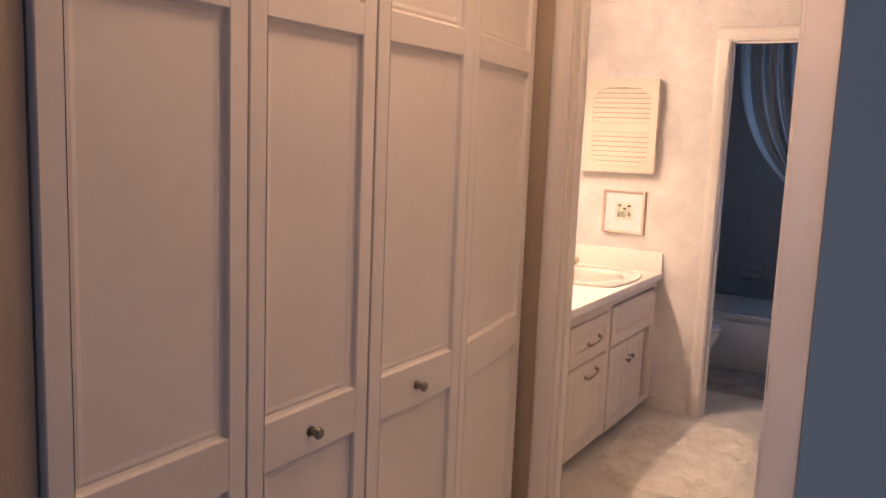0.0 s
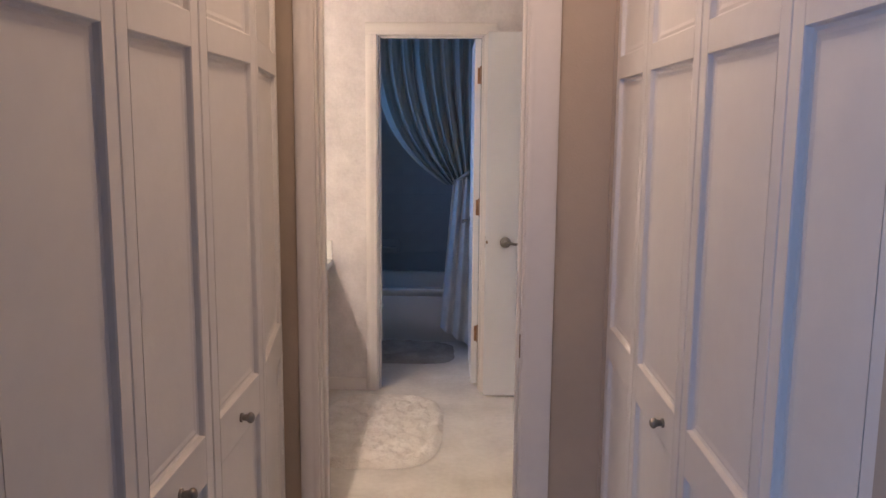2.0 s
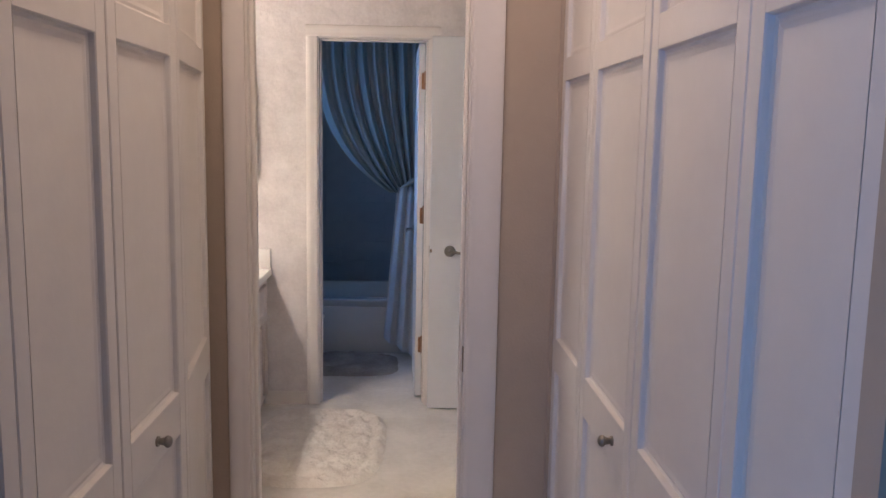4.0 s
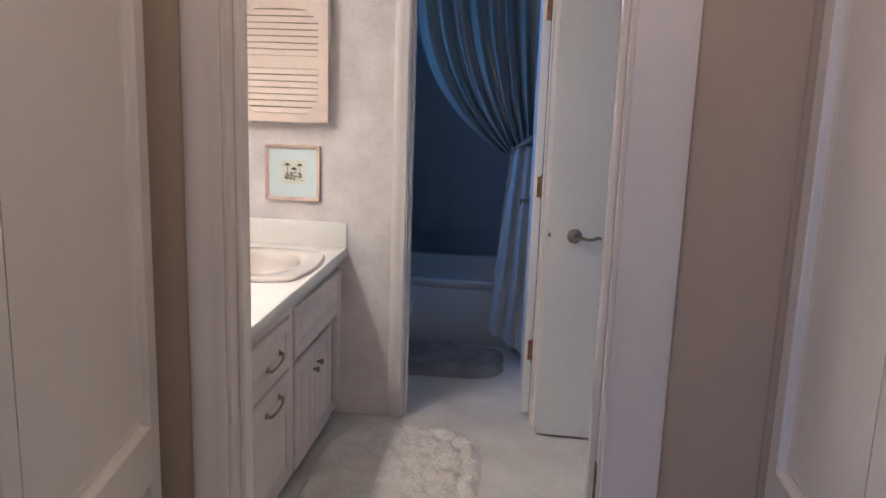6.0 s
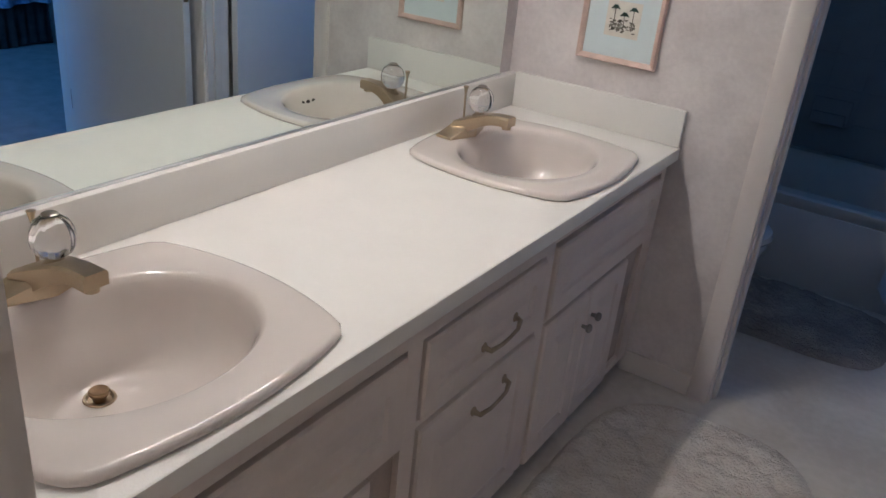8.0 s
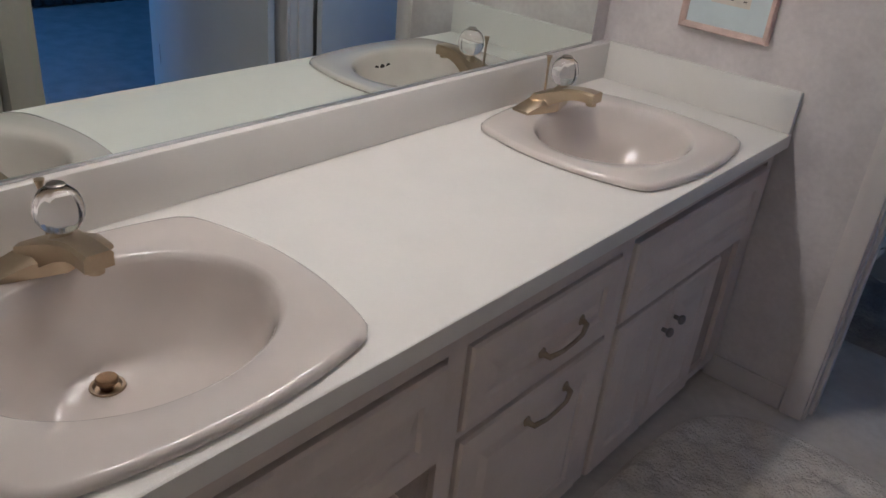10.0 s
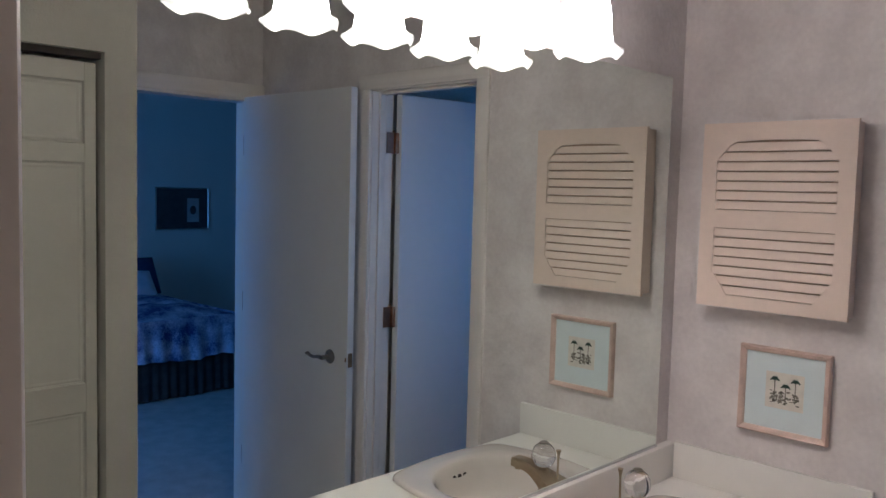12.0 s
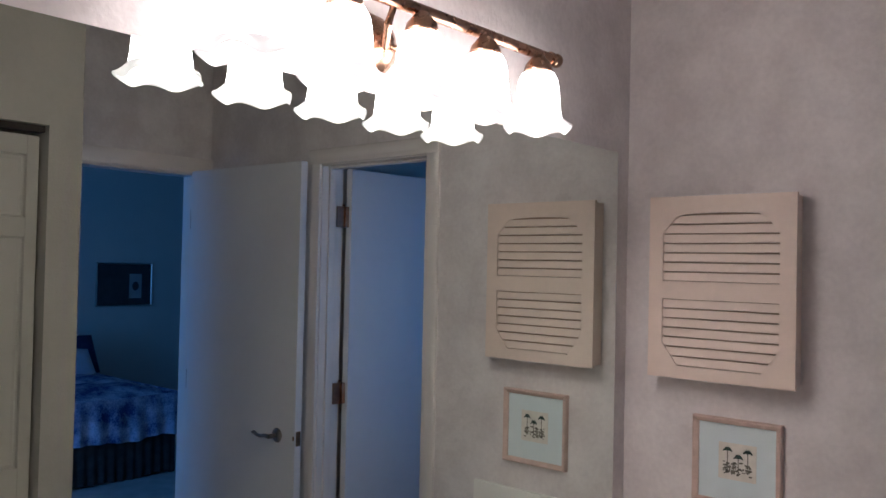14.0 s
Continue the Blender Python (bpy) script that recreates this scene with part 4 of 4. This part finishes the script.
def drape(bm, top, mid, z_top, z_mid, nu, nv, folds, amp0, amp1, sag):
    """Cloth from a span of the rod (x0, x1) down to a gathered span (x0, x1); its free edge sags in a curve."""
    grid = []
    for j in range(nv + 1):
        v = j / nv
        row = []
        for i in range(nu + 1):
            u = i / nu
            # each thread swings from its place on the rod to the gathering point
            xt = top[0] + (top[1] - top[0]) * u
            xm = mid[0] + (mid[1] - mid[0]) * u
            e = v ** (1.0 + sag * (1 - u))
            x = xt + (xm - xt) * (e * (1 - 0.25 * (1 - u)) + 0.25 * (1 - u) * v ** 5)
            z = z_top + (z_mid - z_top) * v - 0.10 * (1 - u) * math.sin(math.pi * v) * 0.3
            ph = folds * 2 * math.pi * u
            a = amp0 + (amp1 - amp0) * v
            y = 5.20 + a * math.sin(ph + 0.8 * math.sin(3 * v)) + 0.35 * a * math.sin(2.3 * ph + 2 * v)
            row.append(bm.verts.new((x, y, z)))
        grid.append(row)
    for a, b in zip(grid, grid[1:]):
        for i in range(nu):
            bm.faces.new((a[i], a[i + 1], b[i + 1], b[i]))
    return bm


part("upper_drape", drape(B(), (-0.90, -0.10), (-0.38, -0.17), 2.18, 1.13, 150, 60, 9, 0.020, 0.026, 1.3), M_CURTAIN, cur)
_lo = B()
_grid = []
for _j in range(51):
    _v = _j / 50
    _row = []
    for _i in range(91):
        _u = _i / 90
        _xl = -0.325 - 0.085 * _v
        _x = _xl + (-0.16 - _xl) * _u
        _a = 0.012 + 0.012 * _v
        _y = 5.175 - (0.03 + 0.16 * _u) * _v ** 1.5 + _a * math.sin(3 * 2 * math.pi * _u + 1.2 * _v)
        _row.append(_lo.verts.new((_x, _y, 1.17 - (1.04 + 0.11 * _u) * _v)))
    _grid.append(_row)
for _a, _c in zip(_grid, _grid[1:]):
    for _i in range(90):
        _lo.faces.new((_a[_i], _a[_i + 1], _c[_i + 1], _c[_i]))
part("lower_drape", _lo, M_LINER, cur, "paler hanging end of the curtain")
_tb = B()
tube(_tb, [(-0.30, 5.160, 1.165), (-0.265, 5.145, 1.185), (-0.22, 5.145, 1.215), (-0.18, 5.165, 1.24), (-0.155, 5.19, 1.25)], [0.005, 0.013, 0.017, 0.012, 0.006], 12)
part("tie_back", _tb, M_CURTAIN, cur, "cloth tie-back holding the folds")

soap = thing("soap_dish", "tiled-in ceramic soap dish", "soap dish", pose(-0.85, 5.99, 0.54))
part("dish", box(B(), -0.075, 0.075, -0.075, -0.055, -0.01, 0.045, 0.008), M_TILE, soap)
part("back_plate", box(B(), -0.085, 0.085, -0.012, 0.002, -0.02, 0.10, 0.006), M_TILE, soap)
part("tray", box(B(), -0.075, 0.075, -0.062, -0.010, -0.012, 0.002, 0.005), M_TILE, soap)

toi = thing("toilet", "white ceramic toilet with a closed seat", "toilet", pose(-1.00, 4.62, 0))
_t = B()
_prof = ((0.0, 0.12, 0.10, -0.05), (0.10, 0.11, 0.10, -0.05), (0.20, 0.15, 0.13, -0.02), (0.30, 0.22, 0.17, 0.0), (0.37, 0.245, 0.185, 0.0), (0.385, 0.24, 0.18, 0.0))
_vr = [[_t.verts.new((ox + a * math.cos(2 * math.pi * k / 32), b * math.sin(2 * math.pi * k / 32), z)) for k in range(32)] for z, a, b, ox in _prof]
for _a, _c in zip(_vr, _vr[1:]):
    for _k in range(32):
        _t.faces.new((_a[_k], _a[(_k + 1) % 32], _c[(_k + 1) % 32], _c[_k]))
_t.faces.new(_vr[-1])
part("bowl", _t, M_ENAMEL, toi)
_t = B()
_vr = [[_t.verts.new((a * math.cos(2 * math.pi * k / 32), b * math.sin(2 * math.pi * k / 32), z)) for k in range(32)] for z, a, b in ((0.386, 0.245, 0.185), (0.40, 0.255, 0.192), (0.418, 0.25, 0.188), (0.424, 0.22, 0.16))]
for _a, _c in zip(_vr, _vr[1:]):
    for _k in range(32):
        _t.faces.new((_a[_k], _a[(_k + 1) % 32], _c[(_k + 1) % 32], _c[_k]))
_t.faces.new(_vr[-1])
part("seat", _t, M_ENAMEL, toi)
part("tank", box(B(), -0.545, -0.36, -0.22, 0.22, 0.36, 0.74, 0.02), M_ENAMEL, toi)
part("tank_lid", box(B(), -0.552, -0.35, -0.23, 0.23, 0.742, 0.775, 0.010), M_ENAMEL, toi)
part("pedestal", box(B(), -0.40, -0.10, -0.10, 0.10, 0.0, 0.36, 0.03), M_ENAMEL, toi)

# ---- bedroom ----
bed = thing("bed", "bed with a navy floral comforter and dark pleated skirt", "bed")
BX0, BX1, BY0, BY1 = 2.87, 4.82, 3.80, 5.33
_m = B()
_g = []
for _j in range(61):
    _row = []
    for _i in range(71):
        u, v = _i / 70, _j / 60
        x = BX0 - 0.02 + (BX1 - BX0) * u
        y = BY0 - 0.03 + (BY1 - BY0 + 0.06) * v
        e = min(u * 1.95, v * 1.6, (1 - v) * 1.6)
        z = 0.60 + 0.05 * min(1, e / 0.25) + 0.025 * noise.noise(Vector((x * 3, y * 3, 1.7))) + 0.012 * noise.noise(Vector((x * 9, y * 9, 4)))
        _row.append(_m.verts.new((x, y, z)))
    _g.append(_row)
for _a, _c in zip(_g, _g[1:]):
    for _i in range(70):
        _m.faces.new((_a[_i], _a[_i + 1], _c[_i + 1], _c[_i]))


def hang(bm, line, z0, z1, amp, freq, nz=6):
    """A cloth edge hanging from a line of (x, y, outward x, outward y)."""
    rows = []
    for k in range(nz + 1):
        f = k / nz
        rows.append([bm.verts.new((x + ox * (0.01 + amp * f * (1 + math.sin(freq * i))), y + oy * (0.01 + amp * f * (1 + math.sin(freq * i))), z0 + (z1 + 0.03 * noise.noise(Vector((x * 4, y * 4, 2))) - z0) * f)) for i, (x, y, ox, oy) in enumerate(line)])
    for a, b in zip(rows, rows[1:]):
        for i in range(len(line) - 1):
            bm.faces.new((a[i], a[i + 1], b[i + 1], b[i]))


_foot = [(BX0 - 0.02, BY0 + (BY1 - BY0) * k / 120, -1, 0) for k in range(121)]
_side = [(BX0 + (BX1 - BX0) * k / 120, BY1 + 0.02, 0, 1) for k in range(121)]
_side2 = [(BX0 + (BX1 - BX0) * k / 120, BY0 - 0.02, 0, -1) for k in range(121)]
for _ln in (_foot, _side, _side2):
    hang(_m, _ln, 0.61, 0.30, 0.018, 0.55)
part("comforter", _m, M_NAVY, bed, "navy floral comforter")
_m = B()
for _ln in (_foot, _side, _side2):
    hang(_m, [(x - ox * 0.03, y - oy * 0.03, ox, oy) for x, y, ox, oy in _ln], 0.42, 0.012, 0.010, 1.1)
part("bed_skirt", _m, M_SKIRT, bed, "dark pleated bed skirt")
part("mattress", box(B(), BX0 + 0.02, BX1, BY0 + 0.02, BY1 - 0.02, 0.25, 0.58, 0.05), M_PILLOW, bed)
part("box_base", box(B(), BX0 + 0.06, BX1, BY0 + 0.06, BY1 - 0.06, 0.004, 0.245), M_SKIRT, bed, smooth=False)


def pillow(label, m, w, h, d, mat):
    bm = B()
    bmesh.ops.create_grid(bm, x_segments=16, y_segments=16, size=0.5)
    top = list(bm.verts)
    for v in top:
        u, w_ = v.co.x * 2, v.co.y * 2
        v.co.z = 0.5 * (max(0, (1 - u ** 4) * (1 - w_ ** 4))) ** 0.6
    g = bmesh.ops.duplicate(bm, geom=bm.verts[:] + bm.edges[:] + bm.faces[:])
    for v in g["geom"]:
        if isinstance(v, bmesh.types.BMVert):
            v.co.z = -v.co.z
    bmesh.ops.remove_doubles(bm, verts=bm.verts, dist=0.001)
    bmesh.ops.scale(bm, vec=(w, h, d), verts=bm.verts)
    return solid("pillow", bm, mat, label, "pillow", m)


pillow("navy square pillow sham leaning at the bed head", pose(4.22, 5.00, 0.78, 0, -60, 0), 0.36, 0.72, 0.16, M_PILLOW2)
pillow("pale cotton pillow leaning before the sham", pose(4.08, 4.93, 0.73, 0, -50, 0), 0.26, 0.66, 0.15, M_PILLOW)
art = thing("framed_picture", "dark wide picture in a thin silver frame", "picture", pose(4.899, 6.255, 1.143, 0, 0, -90))
frame_ring(0.58, 0.43, 0.014, 0.022, M_SILVER, art)
part("art_print", box(B(), 0.012, 0.568, -0.008, -0.001, 0.012, 0.418), M_ARTDARK, art, "dark glazed print", smooth=False)
part("art_mat", box(B(), 0.11, 0.24, -0.0095, -0.008, 0.08, 0.32), M_ARTGREY, art, "small pale inset picture", smooth=False)
part("art_motif", ball(B(), (0.175, -0.010, 0.20), 0.035, 12, (1, 0.05, 1.3)), M_ARTDARK, art, "dark motif")

# ---- added ceiling dome, out of view, fill light for the hall ----
dome = thing("added_ceiling_lamp", "added unseen ceiling dome with a brass rim, fill light for the hall", "ceiling lamp", pose(-0.24, 1.1, H))
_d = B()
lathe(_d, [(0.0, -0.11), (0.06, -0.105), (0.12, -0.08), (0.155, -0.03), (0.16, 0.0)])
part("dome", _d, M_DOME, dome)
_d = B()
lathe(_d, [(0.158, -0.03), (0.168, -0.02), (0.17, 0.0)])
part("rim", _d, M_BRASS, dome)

# ---- tiles of the tub surround ----
_tile = finish("tile", box(B(), 0.0008, 0.1512, 0.0, 0.004, 0.0008, 0.1512, 0.0006, 1), M_TILE)
_tw = bpy.data.objects["wall_tub_north"]
for _i in range(11):
    for _j in range(12):
        _o = new("tile", _tile)
        _o.parent = _tw
        _o.matrix_basis = pose(-1.658 + 0.152 * _i, 5.9955, TZ + 0.002 + 0.152 * _j)
        if _i == 10:
            _o.scale = (0.75, 1, 1)
